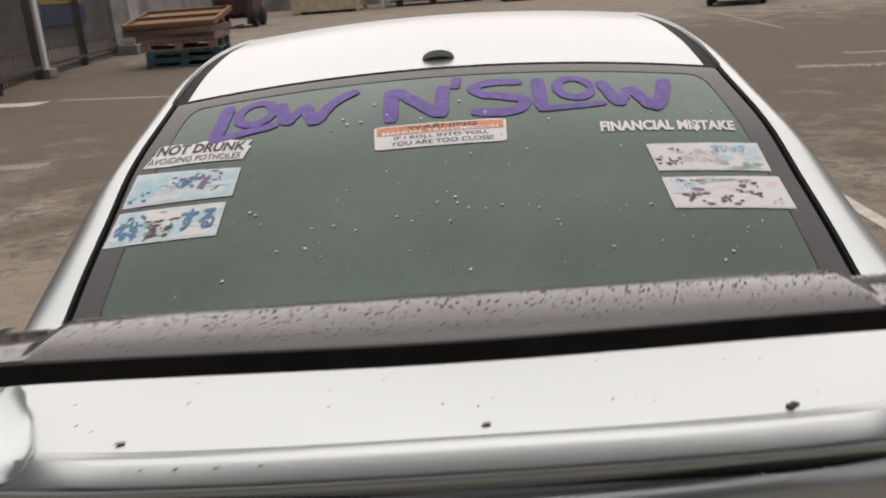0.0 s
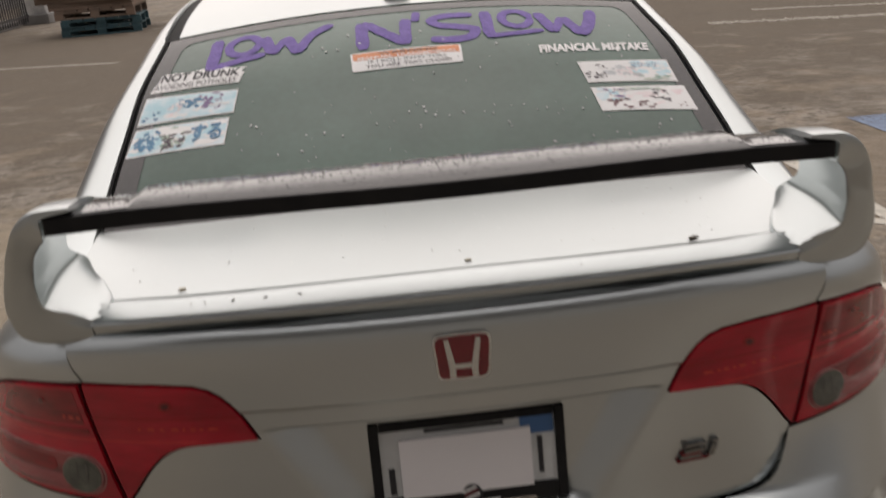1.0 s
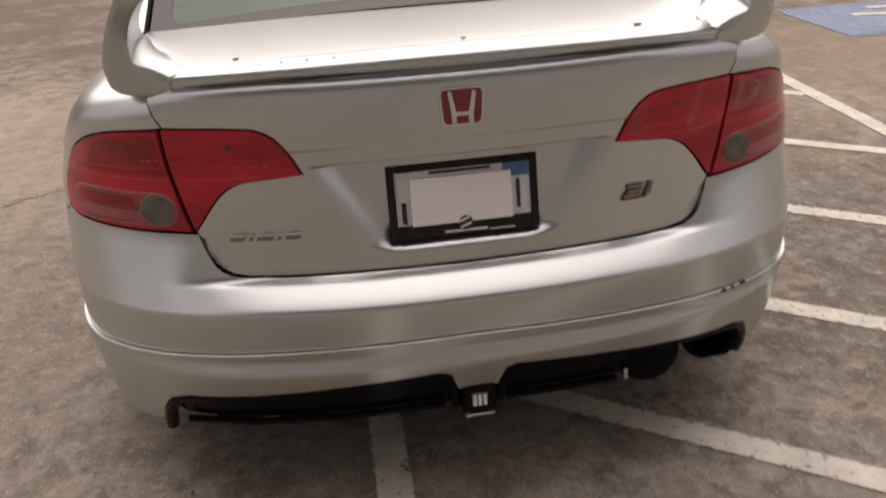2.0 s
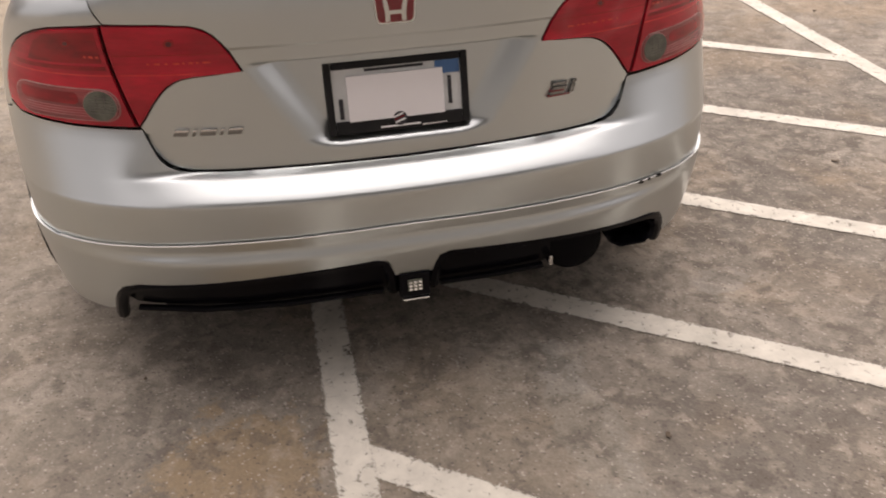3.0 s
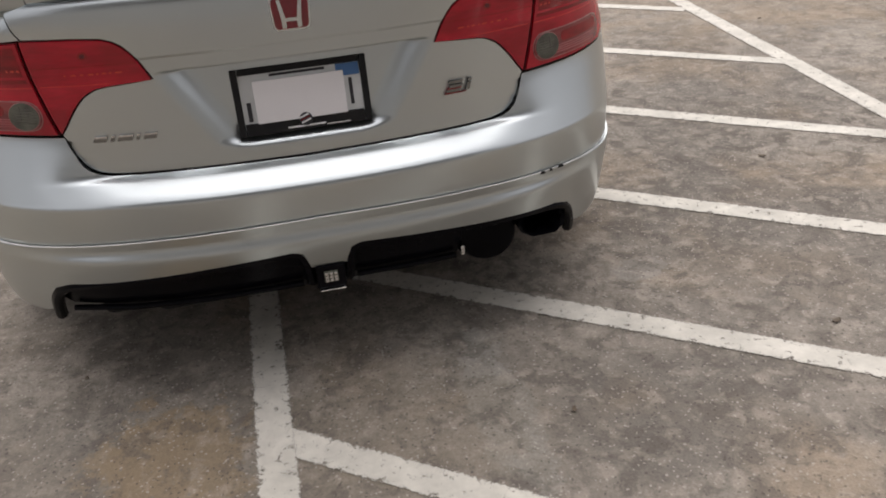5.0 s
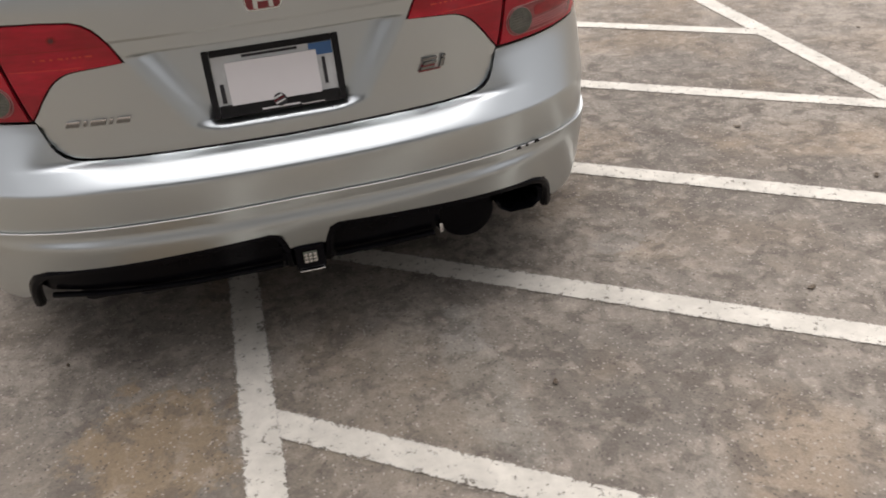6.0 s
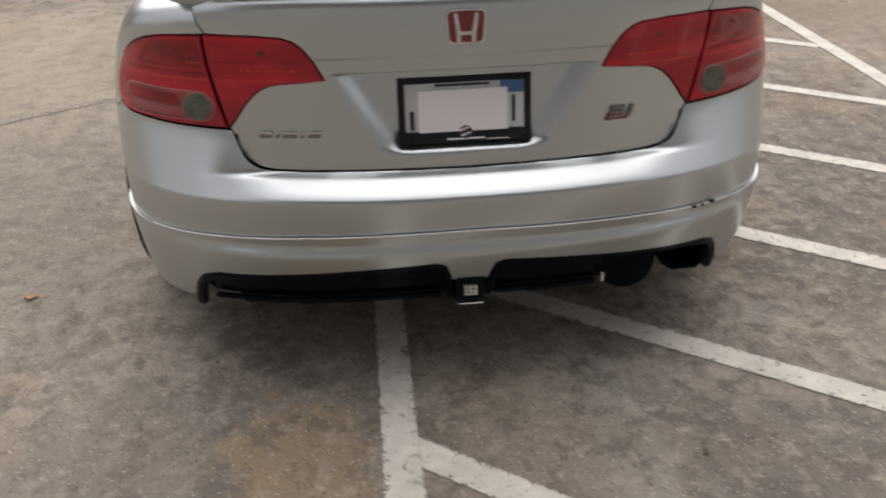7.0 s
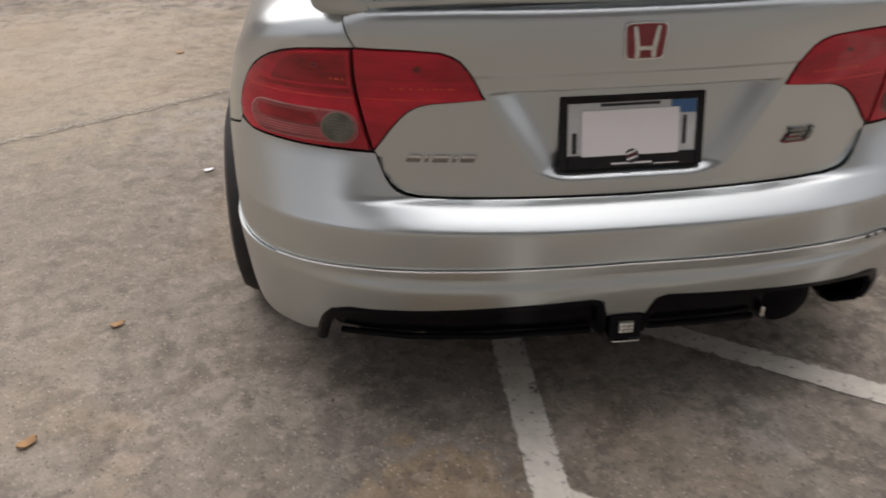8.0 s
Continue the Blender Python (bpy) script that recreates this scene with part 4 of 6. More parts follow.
def border(x0, x1, y0, y1, r):
    """Points round a rounded rectangle: as many for every size, so that two of them can be joined."""
    ring = rounded(x0, x1, y0, y1, r, 8)
    out = []
    for i, p in enumerate(ring):
        q = ring[(i + 1) % len(ring)]
        n = 14 if i % 9 == 8 else 1
        out += [(p[0] + (q[0] - p[0]) * k / n, p[1] + (q[1] - p[1]) * k / n) for k in range(n)]
    return out


outer_edge, inner_edge = border(-0.984, 0.984, 1.264, 1.878, 0.004), border(-0.912, 0.912, 1.298, 1.838, 0.045)
rows = [[(a + (c - a) * t, b + (d - b) * t) for (a, b), (c, d) in zip(outer_edge, inner_edge)] for t in (0, 0.25, 0.5, 0.75, 1)]
flat = np.array([p for row in rows for p in row])
link("frit_band", list(cabin_at(flat[:, 0], flat[:, 1], 0.0002)), grid_faces(5, len(outer_edge), True), frit_mat, window, "dark dotted border of the rear window")
bm = bmesh.new()
block(bm, -0.60, 0.60, 1.25, 4.95, 0.17, 0.42, 0.05)
block(bm, -0.80, 0.80, 2.05, 3.92, 0.18, 0.40, 0.04)
part("underbody", bm, black_matt, car)
box("boot_floor", -0.46, 0.34, 0.87, 0.998, 0.21, 0.47, black_matt, car, bevel=0.03)
box("boot_floor", -0.62, 0.34, 1.0, 1.35, 0.15, 0.47, black_matt, car, bevel=0.03)
box("boot_floor", -0.66, -0.462, 0.95, 0.998, 0.24, 0.47, black_matt, car, bevel=0.03)
box("boot_floor", 0.345, 0.66, 1.05, 1.35, 0.26, 0.47, black_matt, car, bevel=0.03)
box("bumper_liner", 0.345, 0.52, 0.87, 1.048, 0.375, 0.47, black_matt, car, bevel=0.02)

# Aerial on the roof.
rings = []
for i in range(9):
    t = i / 8
    w, h = 0.036 * math.sin(math.pi * (0.5 + 0.5 * t)) ** 0.5 if t < 1 else 0.002, (0.024 + 0.040 * t) * (1 - t) ** 0.6
    y = 1.945 + 0.085 * t
    base = glass_at(0, y)[2] - 0.004
    rings.append([(-0.01 + w * math.cos(a), y, base + max(h, 0.001) * max(0, math.sin(a)) ** 0.8) for a in np.linspace(0, math.pi, 13)])
aerial = loft("roof_aerial", rings, silver, car, "small silver roof aerial with dark rear face")
link("aerial_face", [(v[0], v[1] - 0.002, v[2]) for v in [((p[0] + 0.01) * 0.93 - 0.01, p[1], (p[2] - rings[0][0][2]) * 0.40 + rings[0][0][2]) for p in rings[0]]], [tuple(range(13))], frit_mat, aerial, smooth=False)


# ---- rear wing ----
LIP_BOW = lambda x: 0.6 * float(np.interp(abs(x), _px[:90], _pf[:90]))
rings = []
for x in np.linspace(-0.556, 0.556, 31):
    b, d = LIP_BOW(x), -0.012 * x * x
    rings.append([(x, y + b * k, z + d - 0.020 * x * x * (k > 1)) for y, z, k in (
        (0.930, 1.0620, 1.25), (0.907, 1.0672, 1.2), (0.898, 1.0682, 1.1), (0.891, 1.0676, 1.0), (0.882, 1.0648, 1.0), (0.869, 1.0605, 0.95), (0.856, 1.0562, 0.95), (0.8505, 1.0543, 0.95), (0.8478, 1.0528, 0.95), (0.8460, 1.0505, 0.95), (0.8454, 1.0475, 0.95),
        (0.8460, 1.0430, 0.95), (0.8482, 1.0340, 0.95), (0.8490, 1.0285, 0.95), (0.853, 1.0270, 0.95), (0.875, 1.0270, 0.95), (0.915, 1.042, 1.2))])
wing_base = loft("wing_base", rings, silver, car, "silver lip across the boot lid under the wing")
BLADE = ((0.800, 1.2225), (0.803, 1.2255), (0.84, 1.2280), (0.90, 1.2260), (0.942, 1.217), (0.955, 1.2095), (0.948, 1.2055), (0.91, 1.203), (0.85, 1.200), (0.80, 1.1985))


def blade_lift(x):
    """How far the rear edge of the blade stands above its section's base."""
    return 0.0155 + 0.0045 * float(ease(abs(x) / 0.4)) - 0.0035 * float(ease((abs(x) - 0.43) / 0.13))


def blade_ring(x):
    """The blade's section: over the middle its front half stands up in a plateau with short ramps at the ends."""
    plateau = float(ease((x + 0.456) / 0.022) * ease((0.448 - x) / 0.022))
    ring = []
    for y, z in BLADE:
        rear = min(1.0, (0.955 - y) / 0.155)
        lift = blade_lift(x) * rear + 0.008 * (1 - (x / 0.6) ** 2) * (1 - rear)
        ring.append((x, y + 0.008 * (x / 0.6) ** 2, z + lift + (0.003 + 0.010 * plateau) * (z > 1.206) * float(ease((y - 0.80) / 0.10))))
    return ring


blade = loft("wing_blade", [blade_ring(x) for x in sorted(set(np.linspace(-0.560, 0.560, 45)) | set(np.linspace(-0.458, -0.432, 8)) | set(np.linspace(0.424, 0.450, 8)))], black_gloss, car, "wet gloss-black wing blade")
strip = []
for x in np.linspace(-0.556, 0.556, 27):
    y, low, top = 0.7965 + 0.008 * (x / 0.6) ** 2, 1.2000 + blade_lift(x), 1.2225 + blade_lift(x)
    corner = 0.0035 * max(0.0, (abs(x) - 0.52) / 0.036)
    strip.append([(x, y, low + corner), (x, y, top), (x, y + 0.006, top), (x, y + 0.006, low + corner)])
loft("brake_strip", strip, black_matt, blade, "black rear face of the blade")

# The uprights: a hoop from the lip's end out, up and over to the blade, by the outer and inner edge of its rear face.
HOOP_OUT = ((0.553, 1.0195), (0.612, 1.0205), (0.648, 1.0295), (0.6635, 1.047), (0.667, 1.080), (0.659, 1.118), (0.638, 1.166), (0.613, 1.207), (0.600, 1.230), (0.584, 1.2455), (0.566, 1.2525), (0.520, 1.2535))
HOOP_IN = ((0.553, 1.0455), (0.582, 1.0560), (0.600, 1.0715), (0.608, 1.083), (0.6125, 1.098), (0.6115, 1.122), (0.604, 1.149), (0.587, 1.181), (0.573, 1.1985), (0.562, 1.211), (0.5615, 1.238), (0.520, 1.2480))
HOOP_FRONT = (1.085, 1.085, 1.083, 1.075, 1.060, 1.030, 1.005, 0.985, 0.975, 0.965, 0.960, 0.955)
hoop_rear = pchip([1.0, 1.03, 1.06, 1.10, 1.15, 1.20, 1.22, 1.26], [0.884, 0.880, 0.873, 0.862, 0.845, 0.809, 0.801, 0.803])
FOOT_EDGE = ((0.553, 0.880), (0.536, 0.892), (0.527, 0.912), (0.528, 0.938), (0.540, 0.968), (0.560, 1.008), (0.584, 1.048), (0.610, 1.085))
hoop = [pchip(range(12), c) for c in ([p[0] for p in HOOP_OUT], [p[1] for p in HOOP_OUT], [p[0] for p in HOOP_IN], [p[1] for p in HOOP_IN], HOOP_FRONT)]
foot_x, foot_y = (pchip(np.linspace(0, 1, 8), [p[i] for p in FOOT_EDGE]) for i in (0, 1))


def hoop_ring(k, side):
    """The section of an upright at station k; below nought it is the skirt of the foot on the boot lid."""
    skirt = k < 0
    ox, oz, ix, iz, yf = (float(c(max(k, 0))) for c in hoop)
    foot = float(1 - ease(k / 3.6))
    ro, ri = float(hoop_rear(oz)), float(hoop_rear(iz))
    inner = []
    for v in (0.0, 0.03, 0.06, 0.1, 0.15, 0.2, 0.27, 0.35, 0.43, 0.52, 0.6, 0.68, 0.76, 0.84, 0.92, 1.0):
        y = ri + (yf - ri) * v
        x = ix + (0.006 * math.sin(math.pi * v) + 0.004 * v) * float(ease((k - 2.5) / 2))
        z = iz + 0.012 * v * float(ease((6 - k) / 3))
        if foot > 0:
            px, py = float(foot_x(v)), float(foot_y(v))
            top = float(deck_at(px, max(py, 0.9))[2])
            rise = float(ease(v / 0.12))
            fz = iz + (top - iz + (-0.006 if skirt else 0.013)) * rise - (0.02 if skirt else 0)
            px += 0.0 if skirt else 0.006 * rise
            x, y, z = x + (px - x) * foot, y + (py - y) * foot, z + (fz - z) * foot
        z -= 0.024 * v * float(ease((k - 7.5) / 2.5))
        inner.append((x, y, z))
    fx, fy, fz = inner[-1]
    outer = []
    for v in (1.0, 0.85, 0.6, 0.35, 0.12):
        outer.append((ox + (fx + 0.010 - ox) * v ** 2.5, ro + 0.004 + (fy - 0.002 - ro) * v, oz + (fz + 0.25 * (oz - iz) - oz) * v * v * (1 if k > 5 else 0.3)))
    def lerp(a, y):
        return (ox + (ix - ox) * a, ro + (ri - ro) * a + y, oz + (iz - oz) * a)
    rear = [lerp(0.0, 0.0045), lerp(0.02, 0.0015), lerp(0.09, 0.0), lerp(0.35, 0.0), lerp(0.65, 0.0), lerp(0.92, 0.0), lerp(0.98, 0.001)]
    first = inner[0]
    inner[0] = (first[0], first[1] + 0.0025, first[2])
    return [(side * x, y, z) for x, y, z in rear + inner + outer]


for side in (-1, 1):
    loft("wing_upright", [hoop_ring(k, side) for k in [-1.0] + list(np.linspace(0, 4, 34)) + list(np.linspace(4.2, 11, 35))], silver, blade, "silver hoop-shaped wing upright with flared foot")

# ---- badges and plate ----
em = [(0.032, 0.9245), (0.038, 0.927), (0.0412, 0.934), (0.0455, 0.986), (0.0435, 0.995), (0.038, 0.9985), (0, 1.0)]
EM_DZ = -0.001
emblem = panel("emblem", body_at, both([(0, 0.9235 + EM_DZ)] + [(a, b + EM_DZ) for a, b in em]), badge_pale, boot, "chrome-framed red badge", (0.01, 0.01), off=0.009, thick=0.008)
panel("badge_field", body_at, both([(0, 0.9270)] + [(a * 0.918, (b - 0.962) * 0.91 + 0.961) for a, b in em]), badge_red, emblem, "dark red badge field", (0.01, 0.01), off=0.0105, thick=0.004)
for sgn in (1, -1):
    bar = [(0.0125, 0.9290), (0.0225, 0.9290), (0.0222, 0.945), (0.0285, 0.991), (0.0212, 0.992), (0.0155, 0.965), (0.0135, 0.955), (0.0122, 0.944)]
    panel("badge_bar", body_at, bar if sgn > 0 else flip(bar), badge_pale, emblem, "", (0.01, 0.01), off=0.0135, thick=0.005)
panel("badge_bar", body_at, [(-0.0125, 0.9435), (0.0125, 0.9435), (0.0135, 0.9515), (-0.0135, 0.9515)], badge_pale, emblem, "", (0.01, 0.01), off=0.013, thick=0.005)
for i, w in enumerate((0.030, 0.008, 0.034, 0.008, 0.030)):
    x = -0.490 + (0, 0.039, 0.055, 0.097, 0.114)[i]
    # Dark body, pale top strip: the chrome's shading and highlight are in the colours.
    for z0, z1, mat, out_by in ((0.7095, 0.7225, badge_dark, 0.006), (0.7195, 0.7240, badge_pale, 0.0075)):
        lean, rest = (z1 - z0) * 0.45, (z0 - 0.7095) * 0.45
        panel("badge_shape", boot_at, xz([(x + rest, z0), (x + rest + w, z0), (x + rest + w + lean, z1), (x + rest + lean, z1)]), mat, boot, "chrome badge shape, highlight and shading put into its colours", (0.01, 0.01), off=out_by, thick=0.008)
for x, z, w, h, mat in ((0.345, 0.718, 0.036, 0.0065, badge_dark), (0.353, 0.7285, 0.034, 0.0065, badge_dark), (0.352, 0.739, 0.036, 0.0065, badge_dark), (0.395, 0.718, 0.010, 0.0185, badge_dark), (0.4015, 0.7395, 0.010, 0.006, badge_dark), (0.348, 0.7248, 0.034, 0.0035, badge_red), (0.340, 0.7135, 0.056, 0.0035, badge_red)):
    lean = h * 0.35
    panel("badge_shape", boot_at, xz([(x, z), (x + w, z), (x + w + lean, z + h), (x + lean, z + h)]), mat, boot, "chrome and red badge shape", (0.01, 0.01), off=0.008, thick=0.008)

up = Vector((0, 0.027, 0.156)).normalized()
out = Vector((1, 0, 0)).cross(up)
PLATE = Matrix.Translation((0, 0.8445, 0.757)) @ Matrix(((1, up.x, out.x), (0, up.y, out.y), (0, up.z, out.z))).to_4x4()
plate = box("number_plate", -0.152, 0.152, -0.076, 0.076, -0.006, 0.002, plate_pale, car, "pale number plate in a black frame, covered by a blank white card", 0.002, PLATE)
for x0, x1, y0, y1 in ((-0.159, -0.143, -0.079, 0.079), (0.143, 0.159, -0.079, 0.079), (-0.142, 0.142, 0.064, 0.079), (-0.142, 0.142, -0.079, -0.050)):
    box("plate_frame", x0, x1, y0, y1, -0.008, 0.008, black_matt, plate, "black plate frame", 0.002, PLATE)
box("plate_sticker", 0.086, 0.141, 0.034, 0.063, 0.002, 0.004, plate_blue, plate, "blue corner sticker", turn=PLATE)
box("plate_band", -0.07, 0.06, 0.055, 0.061, 0.002, 0.0035, ink, plate, turn=PLATE)
box("blank_card", -0.112, 0.102, -0.052, 0.048, 0.0025, 0.0095, white_card, plate, "blank white card", 0.001, PLATE)
box("plate_bar", 0.113, 0.121, -0.035, 0.028, 0.002, 0.004, ink, plate, "dark bar", turn=PLATE)
box("plate_bar", -0.132, -0.122, -0.045, 0.0, 0.002, 0.004, ink, plate, "dark bar", turn=PLATE)
box("frame_bar", -0.045, 0.045, -0.072, -0.068, 0.008, 0.009, vinyl_white, plate, "pale bar", turn=PLATE)
box("frame_bar", 0.048, 0.105, -0.075, -0.072, 0.008, 0.009, chrome, plate, turn=PLATE)
bm = bmesh.new()
bmesh.ops.create_cone(bm, cap_ends=True, segments=20, radius1=0.016, radius2=0.015, depth=0.003, matrix=PLATE @ Matrix.Translation((0.0, -0.054, 0.0105)))
disc = part("frame_logo", bm, ink, plate, "round red and white mark")
for k, mat in ((-0.004, vinyl_white), (0.003, badge_red), (0.009, vinyl_white)):
    box("logo_bar", -0.012, 0.012, -0.0565 + k, -0.053 + k, 0.012, 0.013, mat, disc, turn=PLATE @ Matrix.Rotation(0.35, 4, "Z") @ Matrix.Translation((-0.02, 0.004, 0)))

# ---- under the bumper ----
RIM = [(0.708, 0.215), (0.700, 0.26), (0.688, 0.302), (0.665, 0.334), (0.62, 0.352), (0.5, 0.364), (0.3, 0.379), (0.1, 0.393), (0.08, 0.392), (0.064, 0.382), (0.054, 0.35), (0.049, 0.31), (0.047, 0.28)]
for side in (-1, 1):
    fine = RIM
    for _ in range(3):
        fine = [RIM[0]] + [(a[0] + (b[0] - a[0]) * f, a[1] + (b[1] - a[1]) * f) for a, b in zip(fine, fine[1:]) for f in (0.25, 0.75)] + [RIM[-1]]
    diffuser = tube("diffuser", [body_at(s_of(side * x, z), z, 0.0) for x, z in fine], 0.016, diffuser_black, car, "gloss-black diffuser frame under the bumper")
    x1 = 0.69 if side < 0 else 0.36
    back_plate = [(0.056, 0.265), (x1 - 0.02, 0.255), (x1, 0.275), (x1, 0.33), (x1 - 0.03, 0.352), (0.3, 0.381), (0.09, 0.393), (0.056, 0.375)]
    pts = xz(back_plate)
    panel("diffuser_plate", body_at, pts if side > 0 else flip(pts), diffuser_black, diffuser, "", (0.03, 0.02), off=-0.018, thick=0.02)
    low = [(0.07, 0.272), (0.2, 0.269), (0.34, 0.266)] if side > 0 else [(0.07, 0.272), (0.3, 0.265), (0.5, 0.258), (0.66, 0.25)]
    tube("diffuser_bar", [body_at(s_of(side * x, z), z, -0.004) for x, z in low], 0.008, diffuser_black, diffuser)
box("bracket", 0.352, 0.362, 0.80, 0.84, 0.272, 0.30, chrome, diffuser, "small worn metal bracket", 0.002)
muffler = lathe("muffler", [(0, 0.0), (0, 0.05), (0.006, 0.078), (0.02, 0.085), (0.2, 0.085), (0.21, 0.0)], Matrix.Translation((0.455, 0.90, 0.262)) @ Matrix.Rotation(radians(90), 4, "Z"), diffuser_black, car, "dark round muffler")


def tip_ring(k, y):
    """A flat eight-sided ring, wider at the top."""
    return [(0.605 + k * a, y, 0.283 + k * b) for a, b in ((-0.074, 0.004), (-0.060, 0.030), (0.055, 0.034), (0.070, 0.016), (0.066, -0.012), (0.040, -0.036), (-0.030, -0.038), (-0.060, -0.020))]


exhaust = loft("exhaust_tip", [tip_ring(k, y) for k, y in ((0.7, 1.12), (0.95, 0.97), (1.0, 0.885), (0.96, 0.876), (0.82, 0.884), (0.7, 0.93), (0.5, 1.1))], diffuser_black, car, "black flat exhaust tip", caps=False)
fog = box("brake_lamp", -0.038, 0.038, 0.752, 0.84, 0.272, 0.340, diffuser_black, car, "small dark brake lamp with clear centre under the bumper", 0.005)
box("clear_lens", -0.018, 0.018, 0.7475, 0.753, 0.292, 0.324, lamp_clear, fog, "clear patterned lens", 0.002)
for i in range(3):
    for j in range(3):
        box("lens_facet", -0.016 + i * 0.0115, -0.007 + i * 0.0115, 0.7455, 0.748, 0.2945 + j * 0.0095, 0.302 + j * 0.0095, chrome, fog, bevel=0.001)
box("chrome_edge", -0.033, 0.033, 0.745, 0.756, 0.2685, 0.273, chrome, fog, "bright lower edge", 0.001)


# ---- wheels ----
def wheel(side, y):
    c = Matrix.Translation((side * 0.758, y, 0.312)) @ (Matrix.Identity(4) if side > 0 else Matrix.Rotation(math.pi, 4, "Z"))
    hub = lathe("wheel", [(0.0, 0.10), (0.05, 0.215), (0.06, 0.222), (0.185, 0.222), (0.196, 0.212), (0.19, 0.205), (0.12, 0.19), (0.08, 0.06)], c, chrome, car, "alloy wheel with a stretched tyre", 48)
    lathe("tyre", [(0.03, 0.215), (0.01, 0.24), (0.005, 0.275), (0.015, 0.300), (0.035, 0.311), (0.11, 0.312), (0.175, 0.310), (0.196, 0.298), (0.206, 0.268), (0.202, 0.235), (0.19, 0.215)], c, rubber, hub, "black tyre", 56)
    for i in range(5):
        a = 2 * math.pi * i / 5
        bm = block(bmesh.new(), 0.14, 0.17, -0.028, 0.028, 0.03, 0.21, 0.008, c @ Matrix.Rotation(a, 4, "X"))
        part("spoke", bm, silver, hub)
    lathe("hub_cap", [(0.178, 0.0), (0.178, 0.03), (0.17, 0.045), (0.12, 0.06)], c, silver, hub, "", 24)


for y in (REAR_AXLE, FRONT_AXLE):
    for side in (-1, 1):
        wheel(side, y)


# ---- on the rear window ----
def patch(corners):
    """Maps a unit square onto the window between four corners: lower left, lower right, upper right, upper left."""
    c = np.array(corners, float)

    def at(u, v, off=0.0):
        u, v = np.asarray(u, float), np.asarray(v, float)
        p = ((1 - u) * (1 - v))[..., None] * c[0] + (u * (1 - v))[..., None] * c[1] + (u * v)[..., None] * c[2] + ((1 - u) * v)[..., None] * c[3]
        return glass_at(p[..., 0], p[..., 1], off)
    return at


def words(name, text, skin, u0, u1, v0, v1, mat, parent, bold=0.012, off=0.0017):
    pts, faces = text_mesh(text, u1 - u0, v1 - v0, bold)
    return link(name, list(skin(pts[:, 0] + u0, pts[:, 1] + v0, off)), faces, mat, parent, smooth=False)


def sticker(label, corners, outline, mat):
    skin = patch(corners)
    return skin, tagged(panel("window_sticker", skin, outline, mat, None, "", (0.1, 0.25), off=0.0009, thick=0.0006), label, "sticker", "window stickers")


SQUARE = [(0, 0), (1, 0), (1, 1), (0, 1)]
ND = [(0.0, 0.02), (0.25, 0.0), (0.5, 0.04), (0.97, 0.05), (0.985, 0.45), (1.0, 0.62), (0.955, 0.70), (0.99, 0.93), (0.88, 0.90), (0.76, 1.0), (0.62, 0.95), (0.5, 0.98), (0.42, 0.87), (0.2, 0.9), (0.06, 0.86), (0.05, 0.5)]
skin, st = sticker("white jagged vinyl sticker with black lettering on the rear window", ((-0.595, 1.640), (-0.385, 1.612), (-0.376, 1.672), (-0.585, 1.718)), ND, vinyl_white)
words("lettering", "NOT DRUNK", skin, 0.07, 0.95, 0.44, 0.86, ink, st, 0.035)
words("lettering", "AVOIDING POTHOLES", skin, 0.03, 0.93, 0.10, 0.34, ink, st, 0.004)

skin, st = sticker("white and orange warning sticker on the rear window", ((-0.136, 1.590), (0.112, 1.592), (0.115, 1.654), (-0.139, 1.652)), [(a, b) for a, b in rounded(0, 1, 0, 1, 0.06, 3)], vinyl_white)
panel("orange_band", skin, [(0.02, 0.55), (0.98, 0.55), (0.98, 0.94), (0.02, 0.94)], vinyl_orange, st, "", (0.1, 0.3), off=0.0014, thick=0.0002)
words("lettering", "WARNING", skin, 0.25, 0.78, 0.735, 0.915, ink, st, 0.012, 0.0019)
words("lettering", "MANUAL TRANSMISSION", skin, 0.06, 0.94, 0.555, 0.70, vinyl_white, st, 0.02, 0.0019)
words("lettering", "IF I ROLL INTO YOU,", skin, 0.15, 0.86, 0.315, 0.47, ink, st, 0.012, 0.0017)
words("lettering", "YOU ARE TOO CLOSE!", skin, 0.12, 0.90, 0.09, 0.25, ink, st, 0.012, 0.0017)

skin = patch(((0.290, 1.606), (0.547, 1.622), (0.551, 1.655), (0.292, 1.638)))
pts, faces = text_mesh("FINANCIAL MI$TAKE", 1.0, 1.0, 0.045)
tagged(link("window_lettering", list(skin(pts[:, 0], pts[:, 1], 0.0009)), faces, vinyl_white, None, "", False), "white vinyl lettering stuck on the rear window", "sticker", "window stickers")


sticker_maroon = material("sticker_maroon", (0.14, 0.05, 0.06), 0.45, vary=0.4, scale=40)
sticker_grey = material("sticker_grey", (0.58, 0.60, 0.62), 0.45, vary=0.6, scale=40)


